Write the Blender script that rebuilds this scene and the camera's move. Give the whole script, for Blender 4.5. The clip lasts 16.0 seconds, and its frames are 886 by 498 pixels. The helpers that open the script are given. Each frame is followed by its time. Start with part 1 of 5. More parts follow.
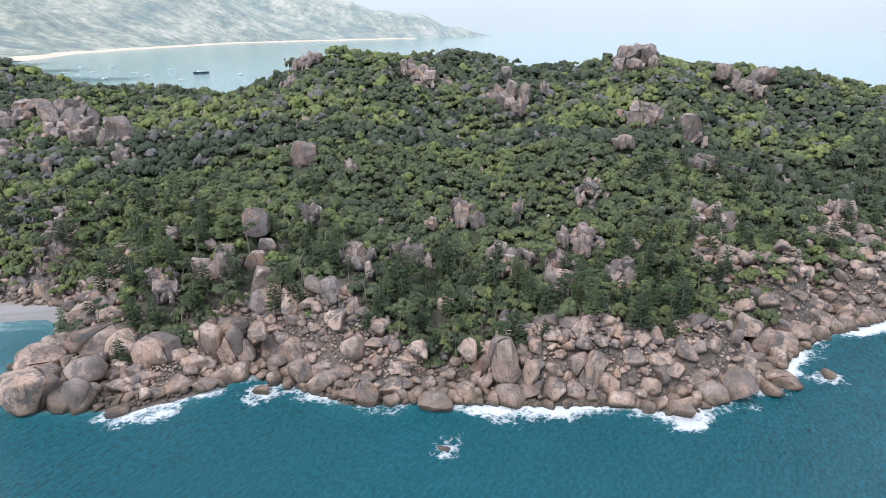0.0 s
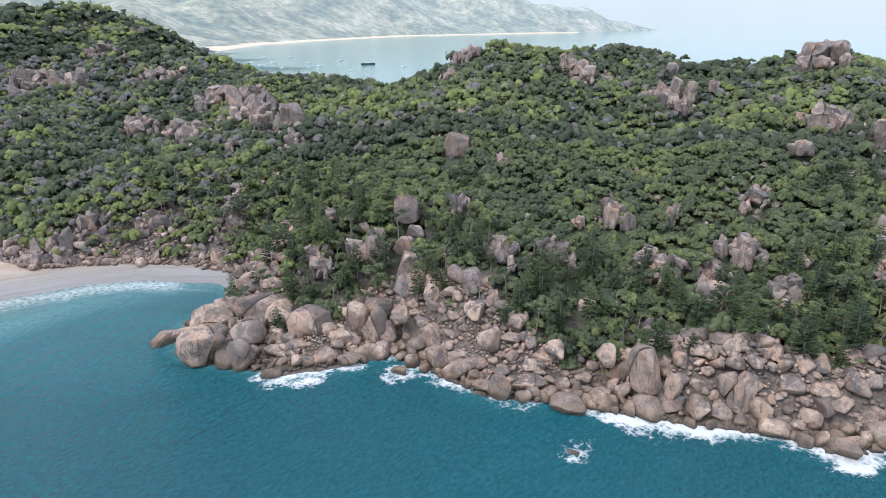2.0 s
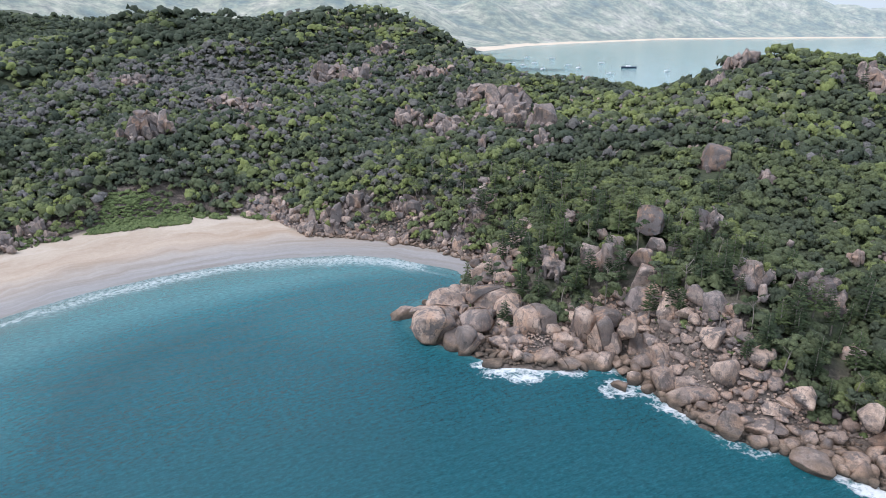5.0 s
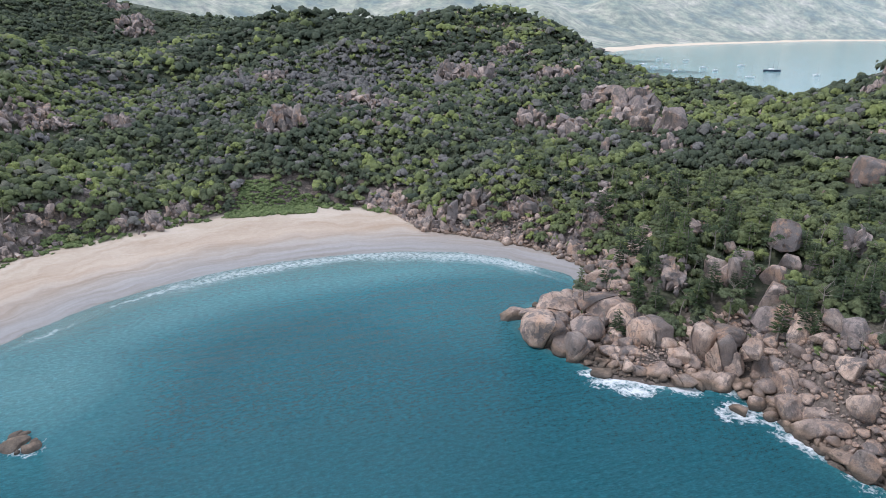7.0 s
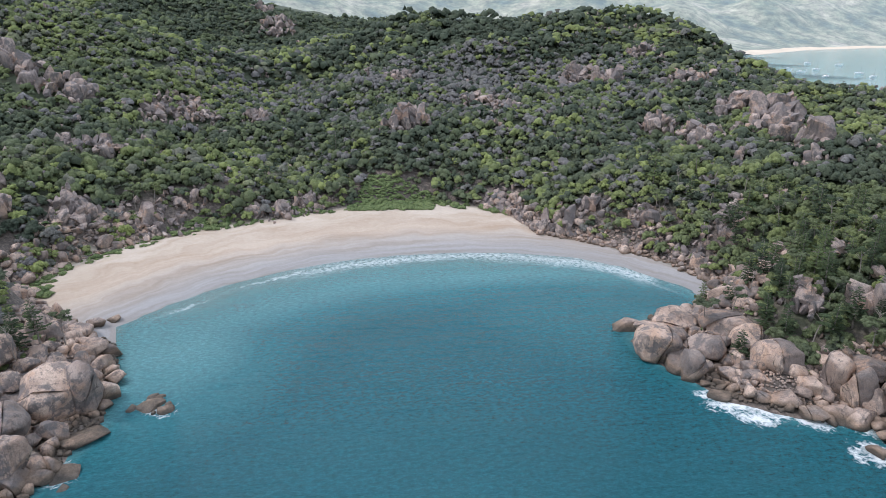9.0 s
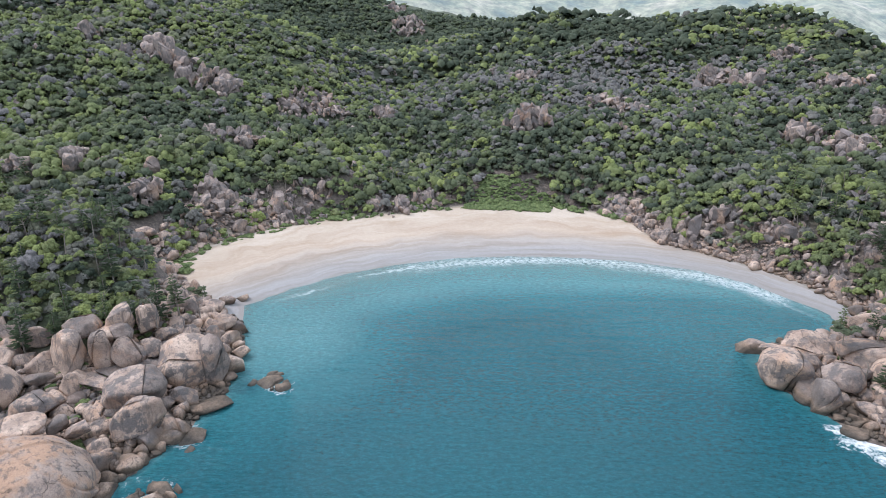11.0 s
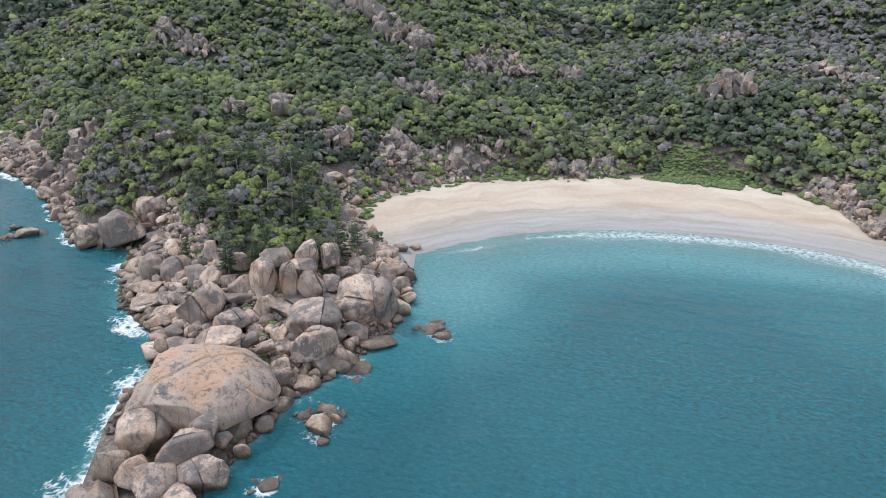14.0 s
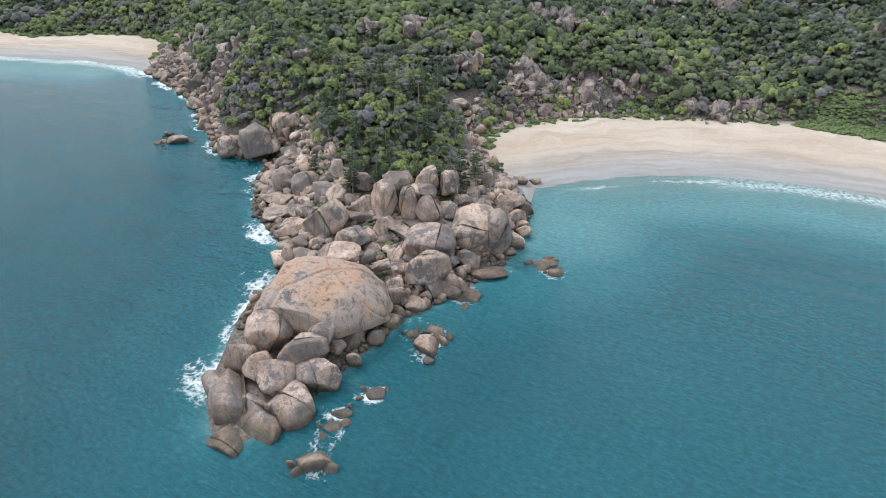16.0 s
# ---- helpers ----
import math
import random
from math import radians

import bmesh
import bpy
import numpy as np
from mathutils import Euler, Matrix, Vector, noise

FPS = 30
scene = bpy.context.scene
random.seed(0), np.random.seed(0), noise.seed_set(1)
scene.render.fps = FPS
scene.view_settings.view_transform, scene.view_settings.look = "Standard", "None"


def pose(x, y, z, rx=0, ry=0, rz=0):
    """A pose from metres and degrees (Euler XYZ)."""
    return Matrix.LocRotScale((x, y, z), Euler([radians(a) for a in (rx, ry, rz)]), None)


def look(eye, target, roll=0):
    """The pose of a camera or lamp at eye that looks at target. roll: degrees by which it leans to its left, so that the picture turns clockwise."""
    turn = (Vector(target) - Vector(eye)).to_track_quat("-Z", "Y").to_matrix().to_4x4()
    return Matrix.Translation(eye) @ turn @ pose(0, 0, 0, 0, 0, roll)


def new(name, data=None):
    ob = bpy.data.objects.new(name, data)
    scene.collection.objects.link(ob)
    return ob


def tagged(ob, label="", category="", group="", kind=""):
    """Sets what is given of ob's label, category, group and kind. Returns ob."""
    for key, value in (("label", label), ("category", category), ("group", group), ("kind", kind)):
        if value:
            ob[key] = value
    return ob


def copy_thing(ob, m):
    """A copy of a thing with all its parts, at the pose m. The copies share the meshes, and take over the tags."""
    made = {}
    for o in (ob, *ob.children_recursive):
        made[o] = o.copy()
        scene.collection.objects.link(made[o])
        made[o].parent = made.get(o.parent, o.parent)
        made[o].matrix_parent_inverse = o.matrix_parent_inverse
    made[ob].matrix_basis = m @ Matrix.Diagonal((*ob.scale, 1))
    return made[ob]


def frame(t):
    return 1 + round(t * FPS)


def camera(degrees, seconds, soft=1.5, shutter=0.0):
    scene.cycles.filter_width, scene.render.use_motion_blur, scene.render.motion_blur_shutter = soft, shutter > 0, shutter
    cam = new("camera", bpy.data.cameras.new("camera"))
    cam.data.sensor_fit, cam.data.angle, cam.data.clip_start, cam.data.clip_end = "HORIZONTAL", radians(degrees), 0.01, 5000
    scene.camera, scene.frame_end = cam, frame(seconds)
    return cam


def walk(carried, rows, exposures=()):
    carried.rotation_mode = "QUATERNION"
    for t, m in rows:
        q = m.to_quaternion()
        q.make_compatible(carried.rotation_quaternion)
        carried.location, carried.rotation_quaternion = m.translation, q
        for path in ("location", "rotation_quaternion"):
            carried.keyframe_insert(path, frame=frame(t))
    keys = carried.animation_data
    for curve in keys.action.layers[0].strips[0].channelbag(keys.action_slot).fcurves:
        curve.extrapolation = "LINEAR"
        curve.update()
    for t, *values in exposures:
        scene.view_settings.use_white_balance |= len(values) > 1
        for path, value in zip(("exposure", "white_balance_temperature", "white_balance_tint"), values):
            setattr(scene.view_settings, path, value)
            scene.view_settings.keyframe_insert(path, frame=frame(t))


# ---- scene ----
cam = camera(69.15, 16.0, soft=0.6)
EYE = 65.0
# seconds, turn to the left, tilt
PAN = [(0.0, 0.0, -19.51), (0.5, 2.46, -19.83), (1.0, 5.97, -20.03), (1.5, 9.76, -20.01), (2.0, 13.57, -20.0), (2.5, 17.45, -19.98), (3.0, 21.33, -19.95),
    (3.5, 25.21, -19.95), (4.0, 29.01, -19.89), (6.5, 43.71, -19.89), (7.0, 46.3, -19.88), (7.5, 48.91, -19.87), (8.0, 51.59, -19.85), (8.5, 54.3, -19.83),
    (9.0, 57.02, -19.82), (11.5, 70.43, -19.8), (12.0, 73.1, -19.79), (12.5, 75.78, -19.77), (13.0, 78.46, -19.77), (13.5, 81.14, -20.67), (14.0, 83.85, -23.22),
    (14.5, 86.55, -26.01), (15.0, 89.25, -28.61), (15.5, 92.12, -29.32), (16.0, 95.35, -29.31)]
walk(cam, [(t, pose(0, 0, EYE, 90 + tilt, 0, turn)) for t, turn, tilt in PAN], exposures=[(0.0, 0.38, 6000, 16), (3.5, 0.35, 5950, 17), (6.5, 0.19, 5950, 18), (9.0, 0.26, 5980, 17), (11.5, 0.49, 5990, 16), (16.0, 0.44, 6180, 12)])

# ------------------------------------------------------------------ sky and sun
SUN_TURN, SUN_HEIGHT = radians(215), radians(52)   # compass turn of the sun from +y towards +x, and its height
world = bpy.data.worlds.new("hazy_sky")
scene.world = world
world.use_nodes = True
wn, wl = world.node_tree.nodes, world.node_tree.links
wn.clear()
w_out, w_bg = wn.new("ShaderNodeOutputWorld"), wn.new("ShaderNodeBackground")
w_sky, w_mix, w_noise, w_ramp = wn.new("ShaderNodeTexSky"), wn.new("ShaderNodeMix"), wn.new("ShaderNodeTexNoise"), wn.new("ShaderNodeValToRGB")
w_co, w_sep, w_max, w_com = wn.new("ShaderNodeTexCoord"), wn.new("ShaderNodeSeparateXYZ"), wn.new("ShaderNodeMath"), wn.new("ShaderNodeCombineXYZ")
w_sky.sky_type, w_sky.sun_disc = "NISHITA", False
w_sky.sun_elevation, w_sky.sun_rotation = SUN_HEIGHT, SUN_TURN
w_sky.air_density, w_sky.dust_density, w_sky.ozone_density = 1.0, 2.0, 1.0
w_mix.data_type = "RGBA"
w_max.operation, w_max.inputs[1].default_value = "MAXIMUM", 0.015
wl.new(w_co.outputs["Generated"], w_sep.inputs[0])
wl.new(w_sep.outputs[0], w_com.inputs[0])
wl.new(w_sep.outputs[1], w_com.inputs[1])
wl.new(w_sep.outputs[2], w_max.inputs[0])
wl.new(w_max.outputs[0], w_com.inputs[2])
wl.new(w_com.outputs[0], w_sky.inputs["Vector"])
wl.new(w_com.outputs[0], w_noise.inputs["Vector"])
w_noise.inputs["Scale"].default_value, w_noise.inputs["Detail"].default_value = 2.2, 5
w_ramp.color_ramp.elements[0].position, w_ramp.color_ramp.elements[0].color = 0.3, (0.74, 0.74, 0.74, 1)
w_ramp.color_ramp.elements[1].position, w_ramp.color_ramp.elements[1].color = 0.7, (0.92, 0.92, 0.92, 1)
wl.new(w_noise.outputs["Fac"], w_ramp.inputs[0])
wl.new(w_ramp.outputs[0], w_mix.inputs["Factor"])
wl.new(w_sky.outputs[0], w_mix.inputs["A"])
w_cloud = wn.new("ShaderNodeValToRGB")                     # thin cloud, duller towards the horizon
w_cloud.color_ramp.elements[0].position, w_cloud.color_ramp.elements[0].color = 0.0, (0.50, 0.575, 0.60, 1)
w_cloud.color_ramp.elements[1].position, w_cloud.color_ramp.elements[1].color = 0.35, (0.78, 0.88, 0.95, 1)
w_gain = wn.new("ShaderNodeVectorMath")
w_gain.operation, w_gain.inputs["Scale"].default_value = "SCALE", 10.0
wl.new(w_sep.outputs[2], w_cloud.inputs[0])
wl.new(w_cloud.outputs[0], w_gain.inputs[0])
wl.new(w_gain.outputs[0], w_mix.inputs["B"])
wl.new(w_mix.outputs["Result"], w_bg.inputs[0])
w_bg.inputs[1].default_value = 0.130
wl.new(w_bg.outputs[0], w_out.inputs[0])
sun = new("sun", bpy.data.lights.new("sun", "SUN"))
sun.data.energy, sun.data.angle, sun.data.color = 1.7, radians(10), (1.0, 0.95, 0.88)
sun.matrix_world = look(Vector((math.sin(SUN_TURN) * math.cos(SUN_HEIGHT), math.cos(SUN_TURN) * math.cos(SUN_HEIGHT), math.sin(SUN_HEIGHT))) * 300, (0, 0, 0))

# ------------------------------------------------------------------ materials
def mat(name):
    m = bpy.data.materials.new(name)
    m.use_nodes = True
    n = m.node_tree.nodes
    return m, n, m.node_tree.links, n["Principled BSDF"]


def tex_noise(n, l, vec, scale, detail=4, rough=0.55):
    k = n.new("ShaderNodeTexNoise")
    k.inputs["Scale"].default_value, k.inputs["Detail"].default_value, k.inputs["Roughness"].default_value = scale, detail, rough
    l.new(vec, k.inputs["Vector"])
    return k.outputs["Fac"]


def ramp(n, l, fac, *stops):
    k = n.new("ShaderNodeValToRGB")
    r = k.color_ramp
    while len(r.elements) < len(stops):
        r.elements.new(0.5)
    for el, (p, c) in zip(r.elements, stops):
        el.position, el.color = p, (*c, 1) if len(c) == 3 else c
    l.new(fac, k.inputs[0])
    return k.outputs[0]


def grey(v):
    return (v, v, v)


def mixed(n, l, fac, a, b, mode="MIX"):
    k = n.new("ShaderNodeMix")
    k.data_type, k.blend_type = "RGBA", mode
    for sock, v in (("Factor", fac), ("A", a), ("B", b)):
        if isinstance(v, (int, float)):
            k.inputs[sock].default_value = v
        elif isinstance(v, tuple):
            k.inputs[sock].default_value = (*v, 1)
        else:
            l.new(v, k.inputs[sock])
    return k.outputs["Result"]


def calc(n, l, op, a, b=0.0):
    k = n.new("ShaderNodeMath")
    k.operation = op
    for i, v in enumerate((a, b)):
        if isinstance(v, (int, float)):
            k.inputs[i].default_value = v
        else:
            l.new(v, k.inputs[i])
    return k.outputs[0]


def bumped(n, l, height, strength, distance, onto):
    k = n.new("ShaderNodeBump")
    k.inputs["Strength"].default_value, k.inputs["Distance"].default_value = strength, distance
    l.new(height, k.inputs["Height"])
    l.new(k.outputs[0], onto.inputs["Normal"])


def place(n):
    return n.new("ShaderNodeNewGeometry").outputs["Position"]


def granite(name="granite", pale=(0.64, 0.545, 0.475), middle=(0.47, 0.38, 0.325), dark=(0.25, 0.195, 0.165), grime=0.485, rusty=0.53, rust_tone=(0.47, 0.295, 0.195), rust_most=0.6):
    m, n, l, b = mat(name)
    p = place(n)
    own = n.new("ShaderNodeObjectInfo").outputs["Random"]
    isl = n.new("ShaderNodeNewGeometry").outputs["Random Per Island"]
    one = calc(n, l, "FRACT", calc(n, l, "ADD", own, isl))
    base = ramp(n, l, tex_noise(n, l, p, 0.3, 6, 0.62), (0.3, dark), (0.5, middle), (0.72, pale))
    tone = ramp(n, l, one, (0.0, (0.40, 0.385, 0.38)), (0.25, (0.66, 0.62, 0.60)), (0.6, (0.90, 0.80, 0.72)), (1.0, (1.12, 1.01, 0.91)))
    col = mixed(n, l, 1.0, base, tone, "MULTIPLY")
    rust = ramp(n, l, tex_noise(n, l, p, 0.17, 5, 0.65), (rusty, grey(0)), (rusty + 0.09, grey(rust_most)))
    col = mixed(n, l, rust, col, rust_tone)
    stain = ramp(n, l, tex_noise(n, l, p, 0.42, 8, 0.72), (grime, grey(0)), (grime + 0.07, grey(0.88)))
    stain = calc(n, l, "MULTIPLY", stain, ramp(n, l, tex_noise(n, l, p, 0.09, 3), (0.36, grey(0.3)), (0.55, grey(1))))
    col = mixed(n, l, stain, col, (0.135, 0.12, 0.115))
    # run-off streaks
    run = n.new("ShaderNodeMapping")
    run.inputs["Scale"].default_value = (1.1, 1.1, 0.12)
    l.new(p, run.inputs["Vector"])
    streak = ramp(n, l, tex_noise(n, l, run.outputs[0], 1.1, 5, 0.65), (0.53, grey(0)), (0.64, grey(0.72)))
    col = mixed(n, l, streak, col, (0.12, 0.10, 0.09))
    sep = n.new("ShaderNodeSeparateXYZ")
    l.new(p, sep.inputs[0])
    # algae and wet staining below the tide's reach
    tide = calc(n, l, "ADD", sep.outputs[2], calc(n, l, "MULTIPLY", calc(n, l, "SUBTRACT", tex_noise(n, l, p, 0.3, 4), 0.5), 2.2))
    reach = calc(n, l, "MULTIPLY", calc(n, l, "ADD", tide, 0.6), 0.25)
    tint = ramp(n, l, reach, (0.0, (0.04, 0.036, 0.028)), (0.20, (0.085, 0.07, 0.054)), (0.34, (0.115, 0.085, 0.06)), (0.50, (0.21, 0.14, 0.09)), (0.72, (0.17, 0.13, 0.105)))
    low = ramp(n, l, reach, (0.34, grey(0.94)), (0.46, grey(0.7)), (0.72, grey(0)))
    col = mixed(n, l, low, col, mixed(n, l, 1.0, tint, ramp(n, l, tex_noise(n, l, p, 0.8, 6, 0.7), (0.3, grey(0.5)), (0.7, grey(1.5))), "MULTIPLY"))
    fine = ramp(n, l, tex_noise(n, l, p, 5.0, 5, 0.75), (0.3, grey(0.66)), (0.7, grey(1.2)))
    col = mixed(n, l, 1.0, col, fine, "MULTIPLY")
    cr = n.new("ShaderNodeTexVoronoi")
    cr.feature = "DISTANCE_TO_EDGE"
    cr.inputs["Scale"].default_value = 0.16
    warp = n.new("ShaderNodeVectorMath")
    warp.operation = "MULTIPLY_ADD"
    wob = n.new("ShaderNodeTexNoise")
    wob.inputs["Scale"].default_value, wob.inputs["Detail"].default_value = 0.25, 4
    l.new(p, wob.inputs["Vector"])
    l.new(wob.outputs["Color"], warp.inputs[0])
    warp.inputs[1].default_value = (5, 5, 7)
    l.new(p, warp.inputs[2])
    l.new(warp.outputs[0], cr.inputs["Vector"])
    crack = ramp(n, l, cr.outputs["Distance"], (0.0, grey(0.0)), (0.009, grey(1)))
    open_ = calc(n, l, "MULTIPLY", calc(n, l, "SUBTRACT", 1.0, crack), ramp(n, l, tex_noise(n, l, p, 0.2, 2), (0.53, grey(0)), (0.60, grey(0.8))))
    col = mixed(n, l, open_, col, (0.05, 0.042, 0.038))
    l.new(col, b.inputs["Base Color"])
    b.inputs["Roughness"].default_value = 0.85
    h = calc(n, l, "ADD", calc(n, l, "MULTIPLY", tex_noise(n, l, p, 1.3, 7, 0.68), 0.8), calc(n, l, "MULTIPLY", open_, -0.5))
    bumped(n, l, h, 0.85, 0.45, b)
    return m


def soil():
    m, n, l, b = mat("hill_soil")
    p = place(n)
    col = ramp(n, l, tex_noise(n, l, p, 0.12, 6, 0.65), (0.3, (0.045, 0.056, 0.030)), (0.55, (0.065, 0.078, 0.040)), (0.72, (0.085, 0.085, 0.048)), (0.85, (0.15, 0.125, 0.09)))
    col = mixed(n, l, 1.0, col, ramp(n, l, tex_noise(n, l, p, 1.5, 4, 0.7), (0.3, grey(0.6)), (0.7, grey(1.25))), "MULTIPLY")
    # sand where the beach attribute says so; damp towards the water
    sandy = n.new("ShaderNodeAttribute")
    sandy.attribute_name = "sand"
    rocky = n.new("ShaderNodeAttribute")
    rocky.attribute_name = "rock"
    stone = ramp(n, l, tex_noise(n, l, p, 1.1, 7, 0.75), (0.32, (0.045, 0.036, 0.03)), (0.5, (0.11, 0.088, 0.072)), (0.66, (0.23, 0.185, 0.155)))
    col = mixed(n, l, rocky.outputs["Fac"], col, stone)
    sep = n.new("ShaderNodeSeparateXYZ")
    l.new(p, sep.inputs[0])
    streak = n.new("ShaderNodeTexNoise")
    streak.inputs["Scale"].default_value, streak.inputs["Detail"].default_value = 0.09, 5
    l.new(p, streak.inputs["Vector"])
    hgt = calc(n, l, "ADD", sep.outputs[2], calc(n, l, "MULTIPLY", streak.outputs["Fac"], 0.5))
    dry = ramp(n, l, calc(n, l, "MULTIPLY", hgt, 0.4), (0.05, (0.25, 0.24, 0.235)), (0.30, (0.30, 0.285, 0.275)), (0.50, (0.35, 0.305, 0.265)), (0.64, (0.43, 0.345, 0.27)), (0.80, (0.46, 0.385, 0.31)), (1.0, (0.50, 0.43, 0.35)))
    lay = n.new("ShaderNodeCombineXYZ")
    l.new(calc(n, l, "MULTIPLY", hgt, 7.0), lay.inputs[0])
    l.new(calc(n, l, "MULTIPLY", sep.outputs[1], 0.035), lay.inputs[1])
    l.new(calc(n, l, "MULTIPLY", sep.outputs[0], 0.02), lay.inputs[2])
    dry = mixed(n, l, 1.0, dry, ramp(n, l, tex_noise(n, l, lay.outputs[0], 1.0, 6, 0.6), (0.3, (0.82, 0.75, 0.68)), (0.6, (1.05, 1.05, 1.05))), "MULTIPLY")
    dry = mixed(n, l, 1.0, dry, ramp(n, l, tex_noise(n, l, p, 0.7, 6, 0.75), (0.3, grey(0.92)), (0.7, grey(1.06))), "MULTIPLY")
    col = mixed(n, l, sandy.outputs["Fac"], col, dry)
    l.new(col, b.inputs["Base Color"])
    b.inputs["Roughness"].default_value = 0.9
    bumped(n, l, tex_noise(n, l, p, 1.2, 6, 0.7), 0.5, 0.3, b)
    return m


def foliage(name, *stops):
    m, n, l, b = mat(name)
    p = place(n)
    at = n.new("ShaderNodeAttribute")
    at.attribute_name = "tint"
    isl = n.new("ShaderNodeNewGeometry").outputs["Random Per Island"]
    own = n.new("ShaderNodeObjectInfo").outputs["Random"]
    key = calc(n, l, "FRACT", calc(n, l, "ADD", at.outputs["Fac"], calc(n, l, "MULTIPLY", own, 0.3)))
    col = ramp(n, l, key, *stops)
    col = mixed(n, l, 1.0, col, ramp(n, l, isl, (0.0, grey(0.82)), (1.0, grey(1.18))), "MULTIPLY")
    dapple = tex_noise(n, l, p, 2.2, 7, 0.85)
    col = mixed(n, l, 1.0, col, ramp(n, l, dapple, (0.34, grey(0.58)), (0.5, grey(1.0)), (0.66, grey(1.6))), "MULTIPLY")
    l.new(col, b.inputs["Base Color"])
    b.inputs["Roughness"].default_value = 0.8
    b.inputs["Specular IOR Level"].default_value = 0.15
    bumped(n, l, dapple, 0.6, 0.7, b)
    return m


CREST = 66.0      # degrees from +x along which the wave crests run


def sea():
    m, n, l, b = mat("sea_water")
    p = place(n)
    dep = n.new("ShaderNodeAttribute")
    dep.attribute_name = "depth"
    fo = n.new("ShaderNodeAttribute")
    fo.attribute_name = "foam"
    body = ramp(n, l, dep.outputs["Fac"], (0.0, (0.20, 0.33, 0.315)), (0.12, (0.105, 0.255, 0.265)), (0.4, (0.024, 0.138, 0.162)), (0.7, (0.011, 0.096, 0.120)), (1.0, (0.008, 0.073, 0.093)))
    body = mixed(n, l, 1.0, body, ramp(n, l, tex_noise(n, l, p, 0.02, 5, 0.6), (0.3, grey(0.91)), (0.7, grey(1.09))), "MULTIPLY")
    # lit and dark sides of the ripples, painted into the body colour
    wv = n.new("ShaderNodeMapping")
    wv.vector_type = "TEXTURE"
    wv.inputs["Rotation"].default_value, wv.inputs["Scale"].default_value = (0, 0, radians(CREST)), (1.7, 1.0, 1.0)
    l.new(p, wv.inputs["Vector"])
    body = mixed(n, l, 1.0, body, ramp(n, l, tex_noise(n, l, wv.outputs[0], 1.5, 6, 0.72), (0.34, grey(0.74)), (0.5, grey(0.98)), (0.66, grey(1.32))), "MULTIPLY")
    lace = n.new("ShaderNodeTexVoronoi")
    lace.feature, lace.inputs["Scale"].default_value = "DISTANCE_TO_EDGE", 0.75
    warp = n.new("ShaderNodeVectorMath")
    warp.operation, warp.inputs[1].default_value = "MULTIPLY_ADD", (2.4, 2.4, 2.4)
    wz = n.new("ShaderNodeTexNoise")
    wz.inputs["Scale"].default_value, wz.inputs["Detail"].default_value = 0.55, 5
    l.new(p, wz.inputs["Vector"])
    l.new(wz.outputs["Color"], warp.inputs[0])
    l.new(p, warp.inputs[2])
    l.new(warp.outputs[0], lace.inputs["Vector"])
    strand = calc(n, l, "SUBTRACT", ramp(n, l, lace.outputs["Distance"], (0.0, grey(0.2)), (0.25, grey(0.0))), 0.06)
    f = calc(n, l, "ADD", fo.outputs["Fac"], calc(n, l, "MULTIPLY", calc(n, l, "SUBTRACT", tex_noise(n, l, p, 0.22, 8, 0.74), 0.5), 2.1))
    f = ramp(n, l, calc(n, l, "ADD", f, strand), (0.64, grey(0)), (1.12, grey(1)))
    fmask = calc(n, l, "MULTIPLY", f, ramp(n, l, fo.outputs["Fac"], (0.05, grey(0)), (0.25, grey(1))))
    # thin lines of wash running up the sand
    shore, bay = n.new("ShaderNodeAttribute"), n.new("ShaderNodeAttribute")
    shore.attribute_name, bay.attribute_name = "shore", "bay"
    run = calc(n, l, "ADD", shore.outputs["Fac"], calc(n, l, "MULTIPLY", calc(n, l, "SUBTRACT", tex_noise(n, l, p, 0.06, 3), 0.5), 9.0))
    run = calc(n, l, "ADD", run, calc(n, l, "MULTIPLY", calc(n, l, "SUBTRACT", tex_noise(n, l, p, 0.6, 4), 0.5), 1.6))
    lines = ramp(n, l, calc(n, l, "MULTIPLY", run, 0.1), (0.0, grey(0.0)), (0.02, grey(0.65)), (0.09, grey(0.2)), (0.26, grey(0.12)), (0.34, grey(0.75)), (0.44, grey(0.85)), (0.50, grey(0.15)), (0.85, grey(0.0)))
    bits = ramp(n, l, tex_noise(n, l, p, 0.9, 6, 0.75), (0.35, grey(0.1)), (0.6, grey(1.0)))
    lines = calc(n, l, "MULTIPLY", lines, ramp(n, l, tex_noise(n, l, p, 0.035, 3), (0.36, grey(0.35)), (0.56, grey(1.0))))
    sheet = calc(n, l, "MULTIPLY", ramp(n, l, calc(n, l, "MULTIPLY", run, 0.1), (0.0, grey(0.45)), (0.35, grey(0.85)), (0.9, grey(0.0))), ramp(n, l, bay.outputs["Fac"], (0.6, grey(0)), (1.0, grey(1))))
    wash = calc(n, l, "MULTIPLY", calc(n, l, "MULTIPLY", calc(n, l, "MAXIMUM", lines, sheet), bits), bay.outputs["Fac"])
    fmask = calc(n, l, "MAXIMUM", fmask, wash)
    col = mixed(n, l, fmask, body, (0.78, 0.80, 0.80))
    l.new(col, b.inputs["Base Color"])
    l.new(ramp(n, l, fmask, (0.0, grey(0.07)), (1.0, grey(0.8))), b.inputs["Roughness"])
    b.inputs["IOR"].default_value = 1.33
    # clear shallows over the sand
    clear = calc(n, l, "MULTIPLY", ramp(n, l, dep.outputs["Fac"], (0.0, grey(0.75)), (0.10, grey(0.25)), (0.22, grey(0.0))), calc(n, l, "SUBTRACT", 1.0, fmask))
